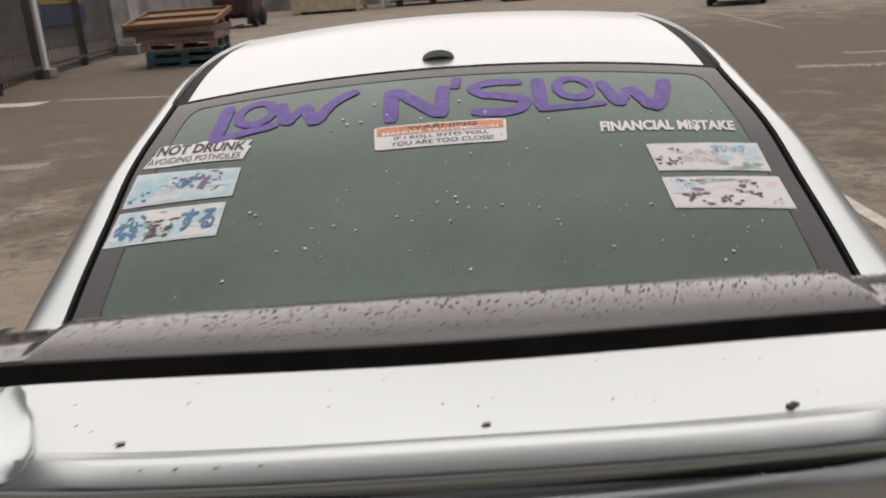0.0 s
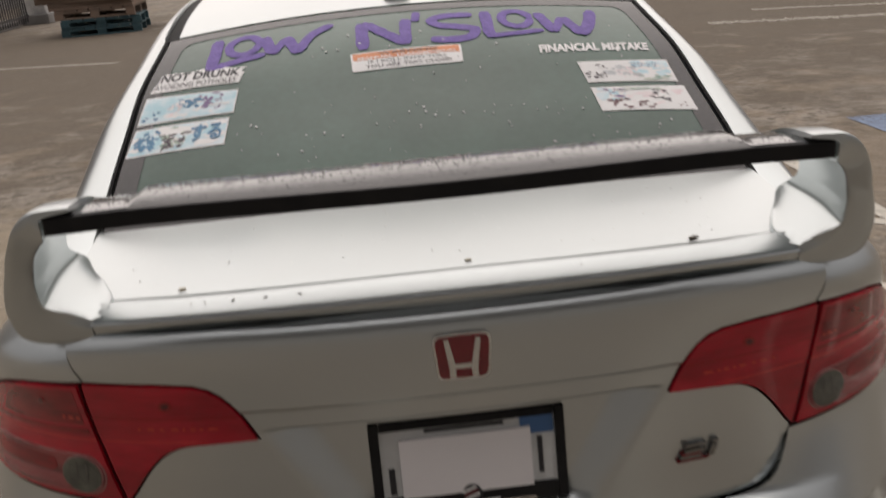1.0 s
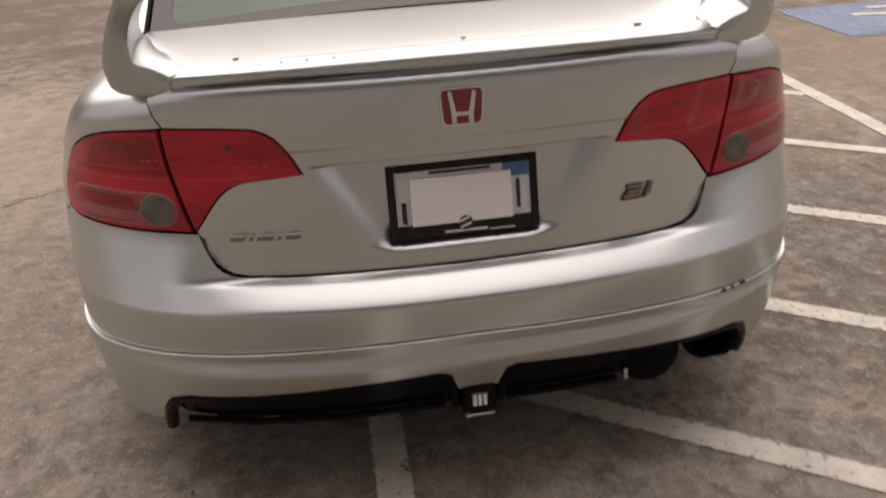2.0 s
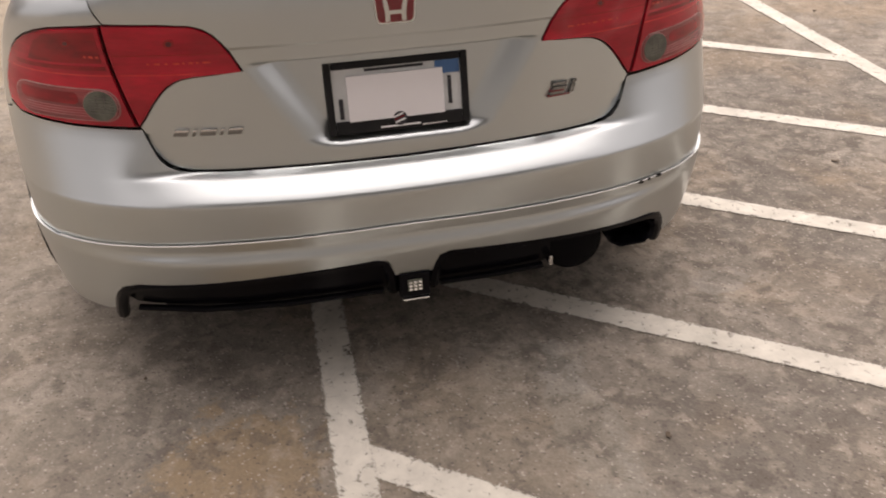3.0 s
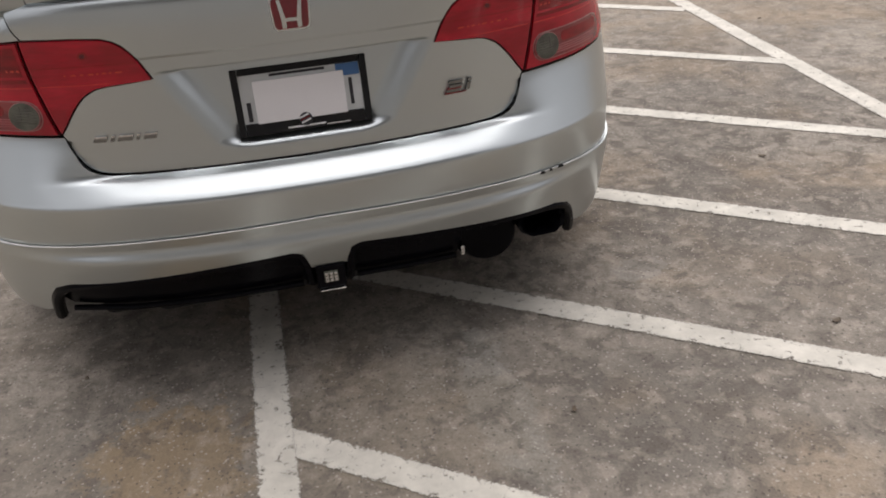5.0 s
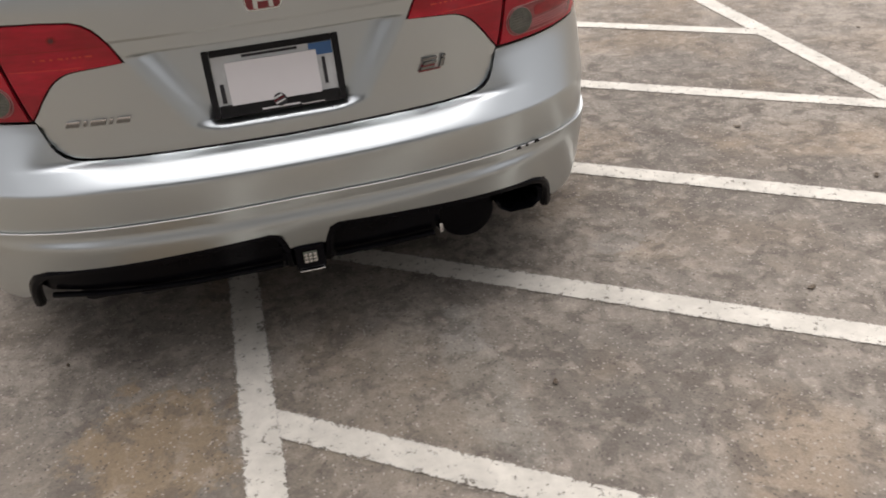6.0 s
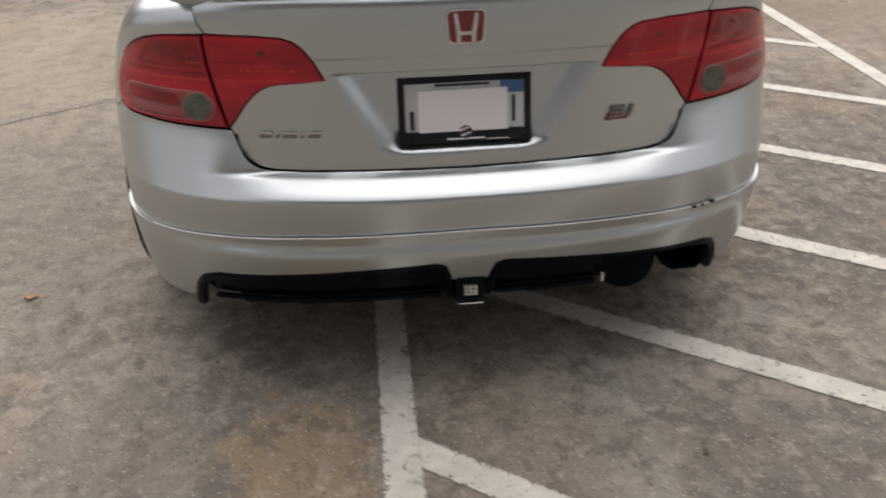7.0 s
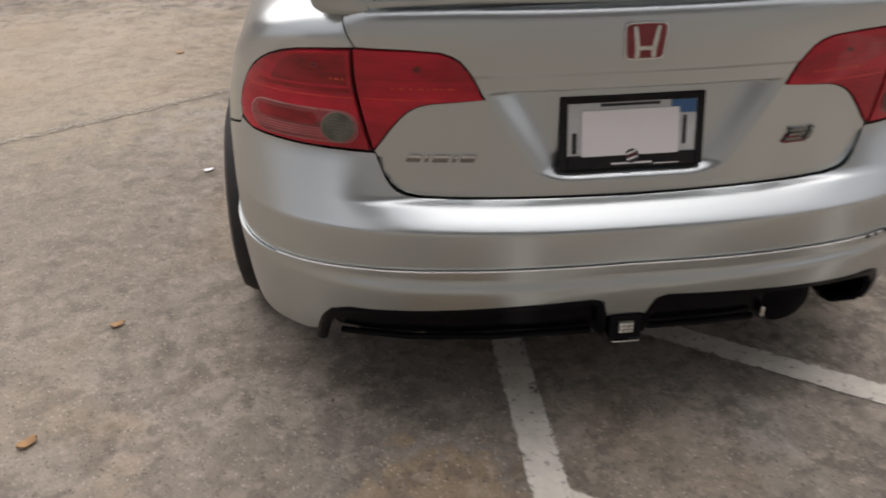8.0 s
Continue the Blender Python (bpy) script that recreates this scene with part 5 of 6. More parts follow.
def art(label, corners, ground_mat, blots, seed):
    """A picture sticker: pale ground with loose flat patches of colour."""
    rnd = random.Random(seed)
    skin, st = sticker(label, corners, SQUARE, vinyl_white)
    panel("print", skin, [(0.012, 0.04), (0.988, 0.04), (0.988, 0.96), (0.012, 0.96)], ground_mat, st, "", (0.1, 0.3), off=0.0012, thick=0.0)
    for i, (mat, u, v, ru, rv, count) in enumerate(blots):
        for k in range(count if count < 3 else int(count * 2.6)):
            cu, cv = u + rnd.uniform(-1, 1) * ru * (count > 1), v + rnd.uniform(-1, 1) * rv * (count > 1)
            a, b = (ru, rv) if count == 1 else (ru * rnd.uniform(0.06, 0.40), rv * rnd.uniform(0.05, 0.34))
            lean = rnd.uniform(-0.8, 0.8)
            ring = []
            for t in range(11):
                ang, r = 2 * math.pi * t / 11, rnd.uniform(0.65, 1.2)
                ring.append((min(0.985, max(0.015, cu + a * r * math.cos(ang) + lean * b * 0.3 * math.sin(ang))), min(0.955, max(0.045, cv + b * r * math.sin(ang)))))
            panel("print_shape", skin, ring, mat, st, "", (0.2, 0.5), off=0.0014 + 0.00005 * (i * 3 + k % 3), thick=0.0)
    return skin, st


art("pale blue printed picture sticker on the rear window", ((-0.612, 1.548), (-0.399, 1.531), (-0.391, 1.594), (-0.600, 1.626)), sticker_cyan,
    [(vinyl_white, 0.45, 0.45, 0.25, 0.3, 5), (sticker_violet, 0.72, 0.60, 0.14, 0.35, 6), (sticker_blue, 0.12, 0.30, 0.08, 0.2, 4), (sticker_blue, 0.45, 0.62, 0.16, 0.2, 6), (sticker_pink, 0.40, 0.42, 0.10, 0.2, 3),
     (vinyl_white, 0.78, 0.3, 0.12, 0.15, 3)], 3)
skin, st = art("white and blue printed picture sticker on the rear window", ((-0.625, 1.462), (-0.415, 1.447), (-0.408, 1.519), (-0.613, 1.537)), sticker_cyan,
               [(vinyl_white, 0.5, 0.5, 0.45, 0.4, 8), (sticker_blue, 0.17, 0.48, 0.11, 0.34, 12), (sticker_green, 0.45, 0.55, 0.12, 0.35, 6), (sticker_dark, 0.46, 0.4, 0.14, 0.3, 7), (vinyl_white, 0.47, 0.62, 0.06, 0.2, 2)], 5)
words("lettering", "する", skin, 0.62, 0.95, 0.22, 0.86, sticker_blue, st, 0.03, 0.0026)
skin, st = art("white printed picture sticker on the rear window", ((0.377, 1.519), (0.583, 1.529), (0.577, 1.595), (0.367, 1.580)), vinyl_white,
               [(sticker_cyan, 0.78, 0.58, 0.20, 0.34, 12), (sticker_grey, 0.42, 0.6, 0.18, 0.3, 6), (sticker_pink, 0.50, 0.42, 0.12, 0.25, 5), (sticker_dark, 0.14, 0.32, 0.1, 0.2, 5), (sticker_dark, 0.25, 0.75, 0.08, 0.12, 3), (sticker_green, 0.78, 0.15, 0.2, 0.1, 7)], 8)
words("lettering", "マジック", skin, 0.56, 0.86, 0.62, 0.88, sticker_blue, st, 0.0, 0.0026)
art("white and pink printed picture sticker on the rear window", ((0.386, 1.436), (0.598, 1.444), (0.591, 1.517), (0.378, 1.503)), vinyl_white,
    [(sticker_pink, 0.6, 0.5, 0.3, 0.3, 5), (sticker_cyan, 0.17, 0.7, 0.15, 0.25, 8), (sticker_violet, 0.2, 0.72, 0.12, 0.16, 4), (sticker_maroon, 0.24, 0.28, 0.10, 0.2, 5), (sticker_maroon, 0.50, 0.22, 0.09, 0.16, 4), (sticker_dark, 0.67, 0.58, 0.10, 0.26, 6), (sticker_maroon, 0.86, 0.2, 0.05, 0.1, 3), (sticker_green, 0.5, 0.88, 0.22, 0.08, 6)], 11)


rough = random.Random(2)


def swept(pts):
    """The stroke's points joined by a smooth curve."""
    if len(pts) == 2:
        pts = [pts[0], pts[0].lerp(pts[1], 0.5), pts[1]]
    out = []
    for i in range(len(pts) - 1):
        a, b, c, d = pts[max(i - 1, 0)], pts[i], pts[i + 1], pts[min(i + 2, len(pts) - 1)]
        for k in range(6 if len(pts) < 12 else 2):
            t = k / (6 if len(pts) < 12 else 2)
            out.append(0.5 * (2 * b + (c - a) * t + (2 * a - 5 * b + 4 * c - d) * t * t + (3 * b - a - 3 * c + d) * t ** 3))
    return out + [pts[-1]]


def brush(letters, mat, label):
    """Broad marker letters: strokes as wide bands along their points, (x, y) on the window."""
    for name, strokes in letters:
        verts, faces, lift = [], [], 0.0009
        for pts, w in strokes:
            pts = swept([Vector((x, y - 0.010)) for x, y in pts])
            base = len(verts)
            for i, p in enumerate(pts):
                d = (pts[min(i + 1, len(pts) - 1)] - pts[max(i - 1, 0)]).normalized()
                n = Vector((-d.y, d.x))
                half = w / 2 * min(1, 0.55 + 0.25 * min(i, len(pts) - 1 - i))
                for k in (-1, 1):
                    q = p + n * half * k * rough.uniform(0.90, 1.08)
                    verts.append(glass_at(q.x, q.y, lift))
            faces += [(base + 2 * i, base + 2 * i + 2, base + 2 * i + 3, base + 2 * i + 1) for i in range(len(pts) - 1)]
            lift += 0.00015
        tagged(link("painted_letter", verts, faces, mat, None, "", False), label, "lettering", "purple painted letters")


def ring_pts(cx, cy, rx, ry, a0=0, a1=360, n=18):
    return [(cx + rx * math.cos(radians(a0 + (a1 - a0) * i / n)), cy + ry * math.sin(radians(a0 + (a1 - a0) * i / n))) for i in range(n + 1)]


LOW_LETTERS = [
    ("L", [([(-0.452, 1.828), (-0.455, 1.76), (-0.462, 1.688)], 0.030), ([(-0.468, 1.695), (-0.40, 1.708), (-0.335, 1.718)], 0.022)]),
    ("O", [(ring_pts(-0.388, 1.775, 0.036, 0.042), 0.022)]),
    ("W", [([(-0.340, 1.80), (-0.318, 1.715)], 0.028), ([(-0.318, 1.712), (-0.288, 1.775)], 0.022), ([(-0.288, 1.78), (-0.258, 1.70)], 0.028), ([(-0.258, 1.70), (-0.228, 1.77), (-0.178, 1.815)], 0.026)]),
    ("N", [([(-0.108, 1.800), (-0.108, 1.675)], 0.030), ([(-0.105, 1.800), (-0.012, 1.685)], 0.030), ([(-0.010, 1.680), (-0.002, 1.80)], 0.028)]),
    ("apostrophe", [([(0.028, 1.835), (0.020, 1.785)], 0.020)]),
    ("S", [([(0.160, 1.800), (0.10, 1.803), (0.060, 1.785), (0.075, 1.755), (0.12, 1.742), (0.158, 1.725), (0.140, 1.692), (0.095, 1.685), (0.050, 1.692)], 0.026)]),
    ("L", [([(0.192, 1.815), (0.190, 1.75), (0.188, 1.690)], 0.028), ([(0.180, 1.690), (0.25, 1.700), (0.318, 1.712)], 0.018)]),
    ("O", [(ring_pts(0.262, 1.772, 0.034, 0.040), 0.022)]),
    ("W", [([(0.318, 1.800), (0.342, 1.705)], 0.028), ([(0.342, 1.705), (0.375, 1.775)], 0.022), ([(0.375, 1.775), (0.405, 1.695)], 0.028), ([(0.405, 1.692), (0.432, 1.74), (0.455, 1.815)], 0.030)]),
]
brush(LOW_LETTERS, vinyl_purple, "purple hand-painted letter on the rear window")


# ---- rain drops, leaves ----
def drops(name, label, places, mat):
    """Low domes of water of mixed sizes."""
    verts, faces = [], []
    for p, n, r in places:
        p, n = Vector(p), Vector(n).normalized()
        u = n.orthogonal().normalized()
        w = n.cross(u)
        base, sx, turn = len(verts), random.uniform(0.8, 1.35), random.uniform(0, 6.3)
        for rr, h in ((1.0, 0.0), (0.72, 0.42)):
            for i in range(7):
                a = 2 * math.pi * i / 7 + turn
                verts.append(p + r * rr * (sx * math.cos(a) * u + math.sin(a) / sx * w) + n * r * h)
        verts.append(p + n * r * 0.58)
        faces += [(base + i, base + (i + 1) % 7, base + 7 + (i + 1) % 7, base + 7 + i) for i in range(7)] + [(base + 7 + i, base + 7 + (i + 1) % 7, base + 14) for i in range(7)]
    tagged(link(name, verts, faces, mat), label, "water", kind="stuff")


random.seed(4)
spots = []
for _ in range(1700):
    x, t = random.uniform(-0.55, 0.55), random.random()
    y = 0.808 + 0.128 * t
    ring = blade_ring(x)
    top = pchip([ring[i][1] for i in range(1, 6)], [ring[i][2] for i in range(1, 6)])
    y += 0.008 * (x / 0.6) ** 2
    spots.append(((x, y, float(top(y))), (0, 0.05, 1), random.choice((0.0006, 0.0008, 0.0010, 0.0016))))
drops("rain_drops", "small rain drops lying on the black wing blade", spots, water)
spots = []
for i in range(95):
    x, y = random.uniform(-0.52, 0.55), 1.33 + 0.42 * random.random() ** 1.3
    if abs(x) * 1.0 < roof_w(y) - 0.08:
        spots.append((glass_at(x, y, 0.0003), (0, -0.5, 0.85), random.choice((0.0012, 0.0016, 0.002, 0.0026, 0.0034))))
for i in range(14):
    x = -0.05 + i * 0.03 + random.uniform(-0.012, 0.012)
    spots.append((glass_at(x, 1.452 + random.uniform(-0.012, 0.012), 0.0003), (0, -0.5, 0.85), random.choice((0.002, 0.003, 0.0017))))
drops("rain_drops", "scattered rain drops on the rear window", spots, drop_gleam)
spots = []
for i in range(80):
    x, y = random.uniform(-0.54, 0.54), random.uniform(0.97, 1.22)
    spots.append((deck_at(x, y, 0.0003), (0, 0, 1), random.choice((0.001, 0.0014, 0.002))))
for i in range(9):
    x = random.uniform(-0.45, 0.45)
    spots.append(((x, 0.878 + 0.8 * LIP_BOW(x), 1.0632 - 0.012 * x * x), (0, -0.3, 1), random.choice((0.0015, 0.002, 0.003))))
drops("rain_drops", "rain drops on the boot lid", spots, drop_gleam_deck)


def leaf(name, x, y, z, size, turn, mat, label, curl=0.25):
    n = 8
    verts, faces = [], []
    for i in range(n + 1):
        t = i / n
        w = size * 0.32 * math.sin(math.pi * min(1, t * 1.02)) ** 0.8 * (1 + 0.25 * math.sin(9 * t))
        for k in (-1, 0, 1):
            lift = size * (curl * (t - 0.5) ** 2 + 0.12 * abs(k)) + 0.0015
            verts.append((x + math.cos(turn) * size * (t - 0.5) - math.sin(turn) * w * k, y + math.sin(turn) * size * (t - 0.5) + math.cos(turn) * w * k, z + lift))
    for i in range(n):
        for k in range(2):
            a = 3 * i + k
            faces.append((a, a + 1, a + 4, a + 3))
    ob = link(name, verts, faces, mat)
    solid = ob.modifiers.new("thickness", "SOLIDIFY")
    solid.thickness = 0.0006
    return tagged(ob, label, "leaf", "fallen leaves")


leaf_dark = material("dark_leaf", (0.10, 0.075, 0.05), 0.8, vary=0.5, scale=60)
leaf_pale = material("pale_leaf", (0.45, 0.38, 0.24), 0.8, vary=0.5, scale=60)
for x, y, size, turn, mat in ((0.403, 0.945, 0.016, 0.5, leaf_dark), (0.410, 0.950, 0.011, 2.4, leaf_dark), (-0.43, 0.955, 0.013, 0.2, leaf_pale), (0.03, 0.935, 0.012, 0.1, leaf_pale)):
    leaf("fallen_leaf", x, y, float(deck_at(x, y)[2]) - 0.0012, size, turn, mat, "small wet dead leaf on the boot lid", 0.12)
for x, y, size, turn in ((-1.34, 1.39, 0.045, 0.5), (-1.45, 0.88, 0.055, 0.8), (-1.59, 4.29, 0.05, 0.2)):
    leaf("fallen_leaf", x, y, 0.0, size, turn, leaf_mat, "dry brown leaf lying on the asphalt", 0.5)
leaf("paper_scrap", -1.21, 2.52, 0.0, 0.045, 0.3, vinyl_white, "small white scrap of litter on the asphalt", 0.3)
for i, (x, y) in enumerate(((0.21, 0.02), (0.53, 0.42), (1.75, 1.6), (2.05, 2.95), (2.9, 2.4), (1.35, 0.55), (-0.7, 0.95), (2.75, 3.3), (1.95, 1.05), (3.2, 2.1))):
    leaf("twig_bit", x, y, 0.0, 0.016 + 0.007 * (i % 3), i * 1.3, leaf_dark, "dark bit of leaf litter on the asphalt", 0.3)


# ---- round the lot ----
pillar_white = material("stained_white_wall", (0.55, 0.54, 0.52), 0.85, vary=0.9, scale=1.6, second=(0.25, 0.25, 0.25), fine=0.1, fine_scale=20)


def fence(x0, y0, x1, y1, spacing, height):
    root = thing("metal_fence", "tall black metal picket fence beside the lot", "fence", at=(x0, y0, 0))
    d = Vector((x1 - x0, y1 - y0))
    ang = math.atan2(d.y, d.x)
    base = Matrix.Rotation(ang, 4, "Z")
    n = int(d.length / spacing)
    bm = block(bmesh.new(), -0.02, 0.02, -0.02, 0.02, 0.10, height, 0.006)
    first = part("picket", bm, fence_black, root)
    first.matrix_basis = base
    for i in range(1, n + 1):
        ob = new("picket", first.data)
        ob.parent = root
        ob.matrix_basis = base @ Matrix.Translation((i * spacing, 0, 0))
    for z in (0.25, height - 0.3):
        ob = box("fence_rail", 0, d.length, -0.03, 0.03, z, z + 0.07, fence_black, root)
        ob.matrix_basis = base
    for i in range(14, n + 1, 14):
        ob = box("fence_post", -0.07, 0.07, -0.07, 0.07, 0.0, height + 0.05, fence_black, root)
        ob.matrix_basis = base @ Matrix.Translation((i * spacing, 0.1, 0))


fence(-9.75, 21.3, -10.45, 28.0, 0.245, 3.2)
fence(-8.2, 14.0, -9.62, 20.75, 0.245, 3.2)
pale_post = thing("fence_post", "pale grey steel post on a concrete foot between fence panels", "post", at=(-9.69, 21.0, 0))
part("post_shaft", block(bmesh.new(), -0.10, 0.10, -0.10, 0.10, 0.2, 3.3, 0.02), white_steel, pale_post)
part("post_foot", block(bmesh.new(), -0.22, 0.22, -0.22, 0.22, 0, 0.22, 0.03), wall_pale, pale_post, "pale concrete foot")
pillar = thing("wall_pillar", "stained white masonry pillar at the end of the fence", "pillar", at=(-10.35, 28.6, 0))
part("pillar_shaft", block(bmesh.new(), -0.38, 0.38, -0.4, 0.4, 0, 3.4, 0.03), pillar_white, pillar)
part("pillar_foot", block(bmesh.new(), -0.46, 0.46, -0.48, 0.48, 0, 0.30, 0.03), wall_pale, pillar)


def wall(name, x0, y0, x1, y1, h, thick, mat, label):
    d = Vector((x1 - x0, y1 - y0))
    ob = box(name, 0, d.length, 0, thick, 0, h, mat, None, label, 0.02)
    ob.matrix_basis = Matrix.Translation((x0, y0, 0)) @ Matrix.Rotation(math.atan2(d.y, d.x), 4, "Z")
    return tagged(ob, label, "wall", kind="structure")


wall("wall_west", -15.5, 12, -17.0, 66, 6.0, 0.3, wall_pale, "pale plastered wall behind the fence")
# Added and out of view: pale below for reflections, dark above against the sky.
wall("wall_south", 3.8, -3.3, -3.8, -3.3, 2.4, 5.0, blocker_pale, "unseen pale wall added behind to brighten the car's tail")
upper = wall("wall_south_upper", 3.9, -3.2, -3.9, -3.2, 5.6, 5.1, blocker_dark, "unseen dark wall added behind to hold back the southern sky")
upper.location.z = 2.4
# Also added out of view, to cut off the low sky behind.
wall("wall_far_south", 60, -16, -60, -16, 5.0, 0.4, blocker_grey, "unseen long grey wall added to cut off the low sky behind")
wall("wall_north", -60, 78, 70, 78, 9.0, 0.4, wall_pale, "long pale grey building wall at the far side of the lot")
kerb = box("kerb", 0, 6.7, 0.2, 1.0, 0.0, 0.16, wall_pale, None, "", 0.02)
kerb.matrix_basis = Matrix.Translation((-9.75, 21.3, 0)) @ Matrix.Rotation(math.atan2(6.7, -0.7), 4, "Z")
tagged(kerb, "pale concrete kerb along the fence", "kerb", kind="structure")
for y, mat, z0, z1, lab in ((29.0, yellow, 1.75, 3.2, "yellow painted board on the wall behind the fence"), (29.0, blue_steel, 0.9, 1.7, "dark blue board on the wall behind the fence"),
                            (37.5, yellow, 1.75, 3.2, "yellow painted board on the wall behind the fence"), (37.5, blue_steel, 0.9, 1.7, "dark blue board on the wall behind the fence")):
    ob = box("wall_board", -0.08, 0.08, -2.2, 2.2, z0, z1, mat, None, "", 0.02)
    ob.location = (-15.5 - (y - 12) / 36 + 0.15, y, 0)
    tagged(ob, lab, "board")


def pallet(name, cx, cy, z, w, d, h, turn, mat, label):
    """A wooden pallet: deck boards over three bearers over bottom boards."""
    root = thing(name, label, "pallet", "stack of pallets", at=(cx, cy, z))
    root.rotation_euler[2] = turn
    t = h * 0.17
    n = 7
    for i in range(n):
        x = -w / 2 + (i + 0.5) * w / n
        part("deck_board", block(bmesh.new(), x - w / n * 0.42, x + w / n * 0.42, -d / 2, d / 2, h - t, h, 0.004), mat, root)
    for y in (-d / 2 + 0.05, 0, d / 2 - 0.05):
        part("bearer", block(bmesh.new(), -w / 2, w / 2, y - 0.06, y + 0.06, h - 2 * t, h - t, 0.004), mat, root)
        for x in (-w / 2 + 0.1, 0, w / 2 - 0.1):
            part("spacer", block(bmesh.new(), x - 0.1, x + 0.1, y - 0.06, y + 0.06, t, h - 2 * t, 0.004), mat, root)
        part("bottom_board", block(bmesh.new(), -w / 2, w / 2, y - 0.06, y + 0.06, 0, t, 0.004), mat, root)


PX, PY = -6.70, 22.6
pallet("wood_pallet", PX + 0.1, PY, 0.0, 1.85, 2.0, 0.20, 0.12, pallet_blue, "blue-painted wooden pallet at the bottom of a stack")
pallet("wood_pallet", PX + 0.1, PY, 0.20, 1.85, 2.0, 0.20, 0.14, pallet_blue, "blue-painted wooden pallet in a stack")
pallet("wood_pallet", PX + 0.05, PY, 0.40, 1.85, 2.0, 0.22, 0.08, wood_grey, "grey weathered wooden pallet in a stack")


def tray(cx, cy, z, w, d, h, turn, mat, label):
    root = thing("wood_tray", label, "wooden tray", "stack of pallets", at=(cx, cy, z))
    root.rotation_euler[2] = turn
    part("tray_floor", block(bmesh.new(), -w / 2, w / 2, -d / 2, d / 2, 0, 0.06, 0.01), mat, root)
    for x0, x1, y0, y1 in ((-w / 2, w / 2, -d / 2, -d / 2 + 0.06), (-w / 2, w / 2, d / 2 - 0.06, d / 2), (-w / 2, -w / 2 + 0.06, -d / 2 + 0.07, d / 2 - 0.07), (w / 2 - 0.06, w / 2, -d / 2 + 0.07, d / 2 - 0.07), (-w / 2 + 0.07, w / 2 - 0.07, -0.04, 0.04)):
        part("tray_side", block(bmesh.new(), x0, x1, y0, y1, 0.062, h, 0.008), mat, root)
    return root


tray(PX, PY + 0.05, 0.62, 1.95, 2.0, 0.16, 0.05, wood_grey, "weathered wooden tray on a stack of pallets")
tray(PX - 0.1, PY, 0.78, 2.15, 2.05, 0.16, -0.04, wood_grey, "tan wooden tray on a stack of pallets")
top_tray = tray(PX - 0.05, PY, 0.955, 2.25, 2.2, 0.13, 0.03, wood_tan, "open tan wooden tray propped aslant on a stack of pallets")
for x in (-0.8, 0.8):
    part("prop", block(bmesh.new(), x - 0.1, x + 0.1, 0.86, 1.06, -0.30, -0.002, 0.01), wood_grey, top_tray)
top_tray.rotation_euler[0] = radians(7)
top_tray.location[2] = 1.08


def forklift(cx, cy):
    root = thing("forklift", "dark maroon forklift truck parked beyond the pallets", "forklift", at=(cx, cy, 0))
    part("body", block(bmesh.new(), -1.0, 1.0, -0.9, 1.5, 0.55, 1.5, 0.15), maroon, root)
    part("counterweight", block(bmesh.new(), -0.9, 0.9, 1.4, 2.0, 0.4, 1.7, 0.2), fence_black, root)
    for x in (-0.8, 0.8):
        part("mast", block(bmesh.new(), x - 0.1, x + 0.1, -1.25, -1.0, 0.15, 3.6, 0.02), fence_black, root)
        for y in (-0.7, 1.2):
            lathe("tyre", [(-0.16, 0.2), (-0.16, 0.42), (-0.1, 0.48), (0.1, 0.48), (0.16, 0.42), (0.16, 0.2)], Matrix.Translation((x * 1.25, y, 0.48)), rubber, root, "", 24)
        part("guard_post", block(bmesh.new(), x - 0.05, x + 0.05, -0.6, -0.5, 1.5, 3.1, 0.02), fence_black, root)
        part("fork", block(bmesh.new(), x * 0.6 - 0.08, x * 0.6 + 0.08, -2.6, -1.25, 0.12, 0.2, 0.02), fence_black, root)
    part("guard_roof", block(bmesh.new(), -0.95, 0.95, -0.7, 1.3, 3.1, 3.2, 0.03), fence_black, root)
    part("seat", block(bmesh.new(), -0.4, 0.4, 0.2, 0.9, 1.5, 2.2, 0.1), black_matt, root)


forklift(-10.6, 45.5)


def container(name, x0, x1, y0, y1, h, mat, label, legs=0.0):
    """A ribbed steel box with corner posts and doors."""
    root = thing(name, label, "container", at=((x0 + x1) / 2, (y0 + y1) / 2, 0))
    w, d = x1 - x0, y1 - y0
    rows = []
    n = int(w / 0.12)
    for i in range(n + 1):
        x = -w / 2 + w * i / n
        y = -d / 2 + (0.05 if (i // 2) % 2 else 0.0)
        rows.append([(x, y, legs + 0.1), (x, y, h), (x, d / 2, h), (x, d / 2, legs + 0.1)])
    loft("ribbed_shell", rows, mat, root)
    for x in (-w / 2, w / 2):
        for y in (-d / 2, d / 2):
            part("corner_post", block(bmesh.new(), x - 0.12, x + 0.12, y - 0.12, y + 0.12, 0.0, h + 0.03, 0.02), mat, root)
    part("bottom_rail", block(bmesh.new(), -w / 2, w / 2, -d / 2 - 0.06, -d / 2 + 0.1, legs, legs + 0.2, 0.02), mat, root)
    for i in range(3):
        part("foot_block", block(bmesh.new(), -w / 2 + (i + 0.5) * w / 3 - 0.25, -w / 2 + (i + 0.5) * w / 3 + 0.25, -d / 2, -d / 2 + 0.4, 0.0, max(legs, 0.1), 0.02), rubber, root)


container("storage_container", -10.2, -5.9, 60, 66, 4.6, cream, "cream steel storage container with peeling paint", 0.15)
container("storage_container", -4.4, 2.7, 63, 69, 4.8, white_steel, "white ribbed steel container at the far side of the lot", 0.45)


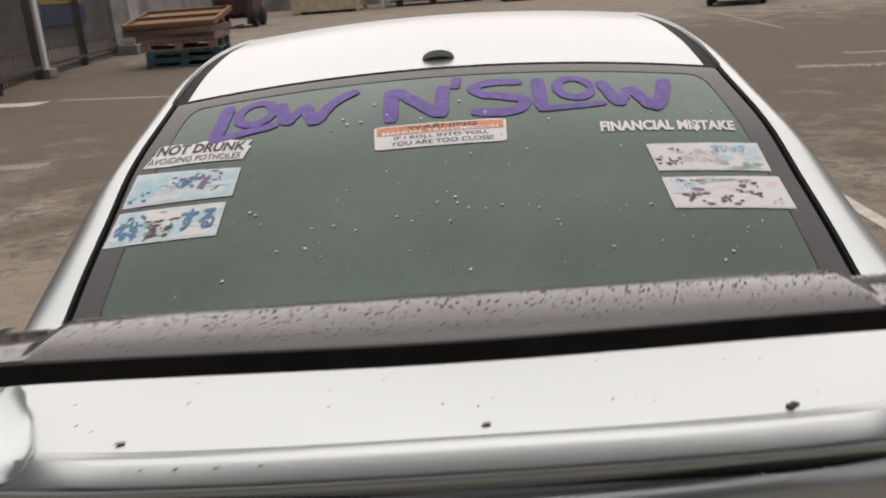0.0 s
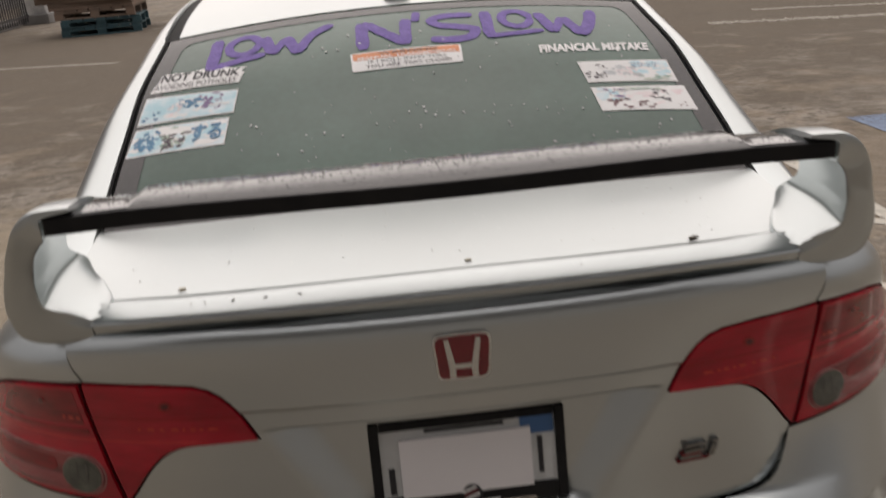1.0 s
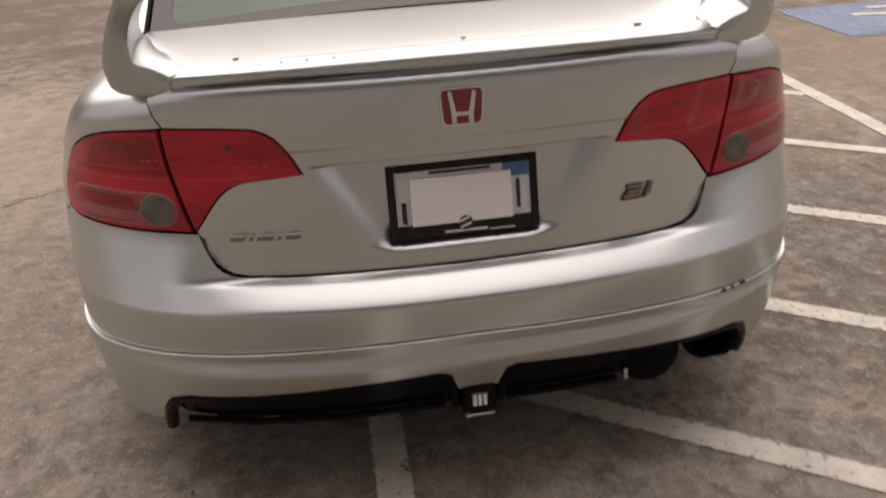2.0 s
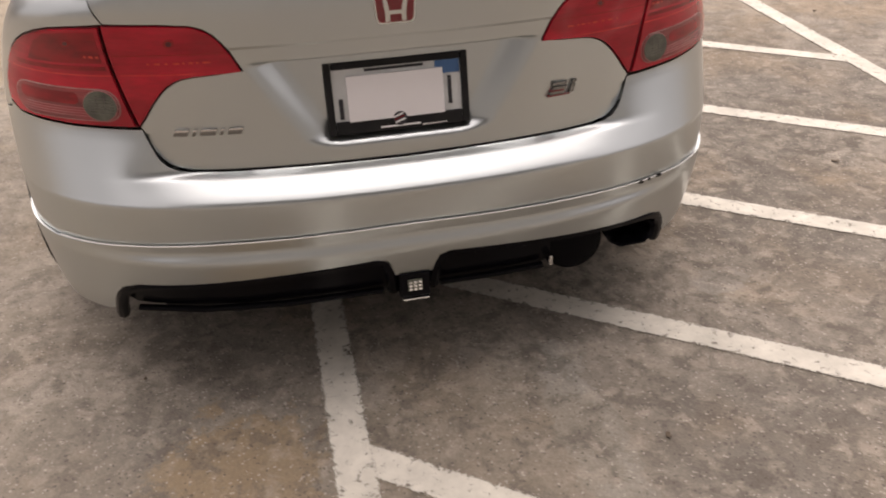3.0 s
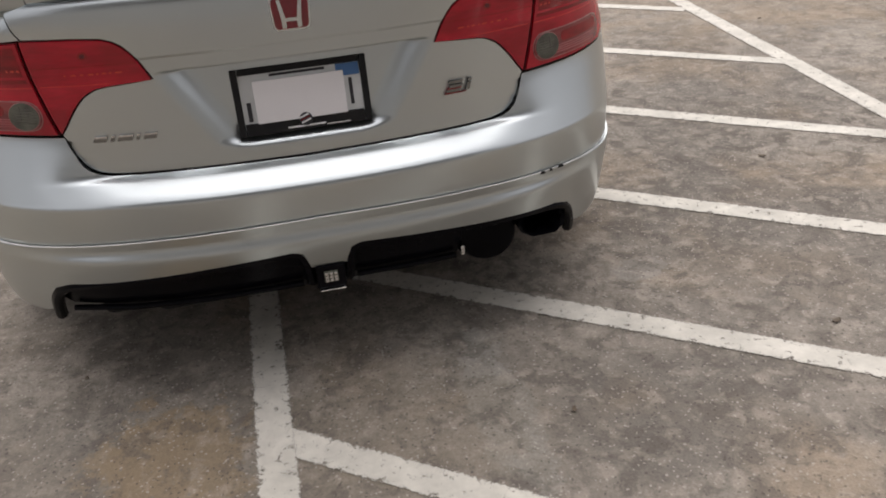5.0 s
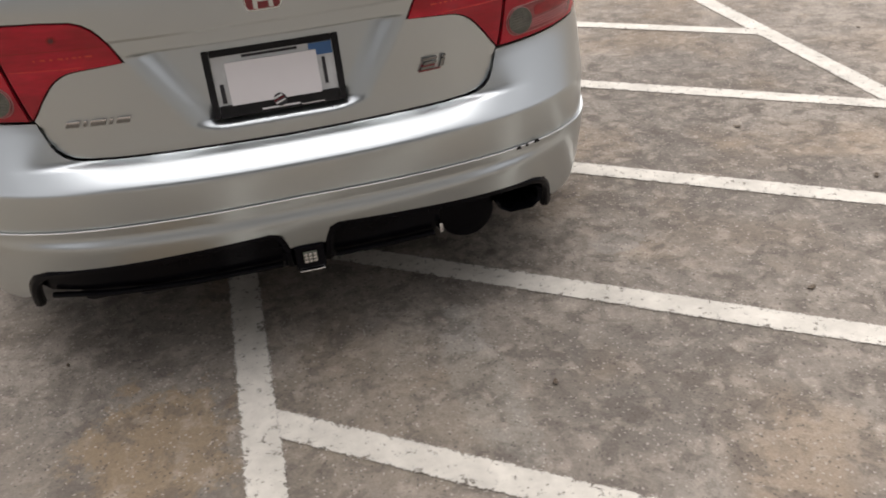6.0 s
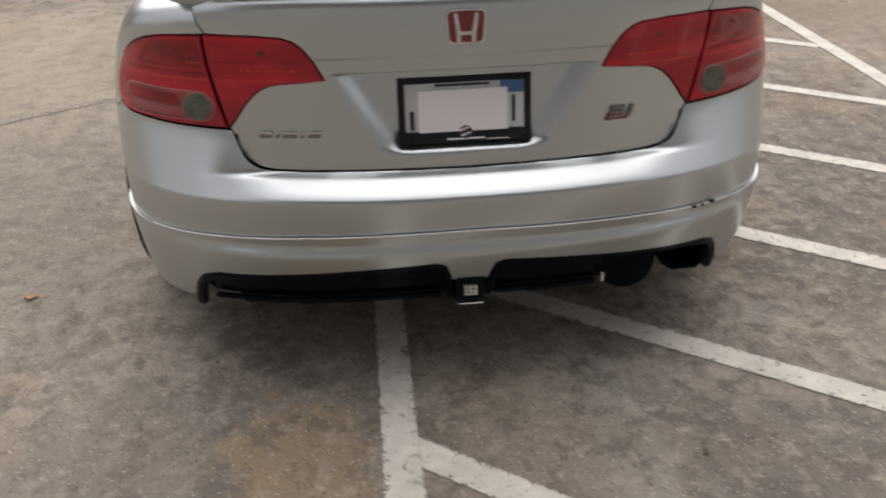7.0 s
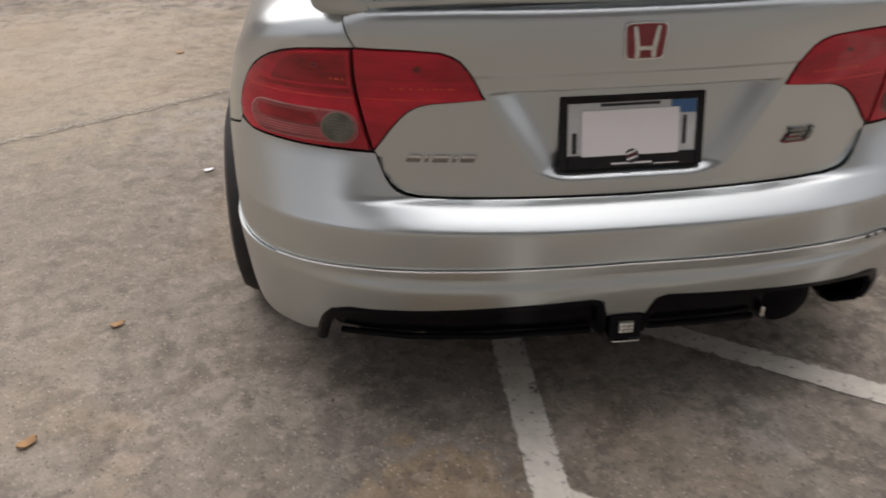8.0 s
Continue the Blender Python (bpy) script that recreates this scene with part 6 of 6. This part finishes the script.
def parked_car(cx, cy, turn, mat, label, length=4.6, width=1.9):
    """A plain car seen far off."""
    root = thing("parked_car", label, "car", "parked cars", at=(cx, cy, 0))
    root.rotation_euler[2] = turn
    prof = ((-0.5, 0.35), (-0.5, 0.75), (-0.46, 0.92), (-0.24, 1.02), (-0.12, 1.50), (0.22, 1.54), (0.40, 1.08), (0.5, 1.0), (0.5, 0.35))
    rings = [[(u * length, width / 2 * s * (1 if z < 1.05 else 0.82), z) for u, z in prof] for s in (-1, -0.96, 0.96, 1)]
    loft("body", rings, mat, root)
    part("front_window", block(bmesh.new(), -0.05 * length, 0.05 * length, -0.7, 0.7, -0.02, 0.0, 0.005, Matrix.Translation((-0.185 * length, 0, 1.27)) @ Matrix.Rotation(radians(-42), 4, "Y")), side_glass, root)
    part("bumper", block(bmesh.new(), -0.52 * length, -0.48 * length, -width * 0.46, width * 0.46, 0.38, 0.62, 0.04), white_steel, root)
    part("plate", block(bmesh.new(), -0.527 * length, -0.521 * length, -0.26, 0.26, 0.45, 0.6), white_card, root)
    for x in (-0.32, 0.30):
        for y in (-1, 1):
            lathe("tyre", [(-0.11, 0.18), (-0.11, 0.29), (-0.06, 0.33), (0.06, 0.33), (0.11, 0.29), (0.11, 0.18)], Matrix.Translation((x * length, y * (width / 2 - 0.05), 0.33)) @ Matrix.Rotation(math.pi / 2, 4, "Z"), rubber, root, "", 20)
    for y in (-0.65, 0.65):
        part("head_lamp", block(bmesh.new(), -0.505 * length, -0.485 * length, y - 0.2, y + 0.2, 0.68, 0.82, 0.03), lamp_clear, root)


parked_car(10.9, 33.5, radians(70), car_dark, "dark car with a pale bumper parked across the lot")
parked_car(4.6, 58.0, radians(90), car_dark, "dark green car parked at the far side of the lot")
parked_car(8.2, 56.0, radians(90), fence_black, "black car parked at the far side of the lot")
parked_car(14.6, 44.0, radians(80), car_dark, "dark car parked across the lot")
bollard = lathe("bollard", [(0.0, 0.09), (1.0, 0.09), (1.06, 0.07), (1.08, 0.0)], Matrix.Translation((11.15, 28.0, 0)) @ Matrix.Rotation(radians(-90), 4, "Y"), white_steel, None, "", 20)
tagged(bollard, "white steel bollard on the asphalt", "bollard")
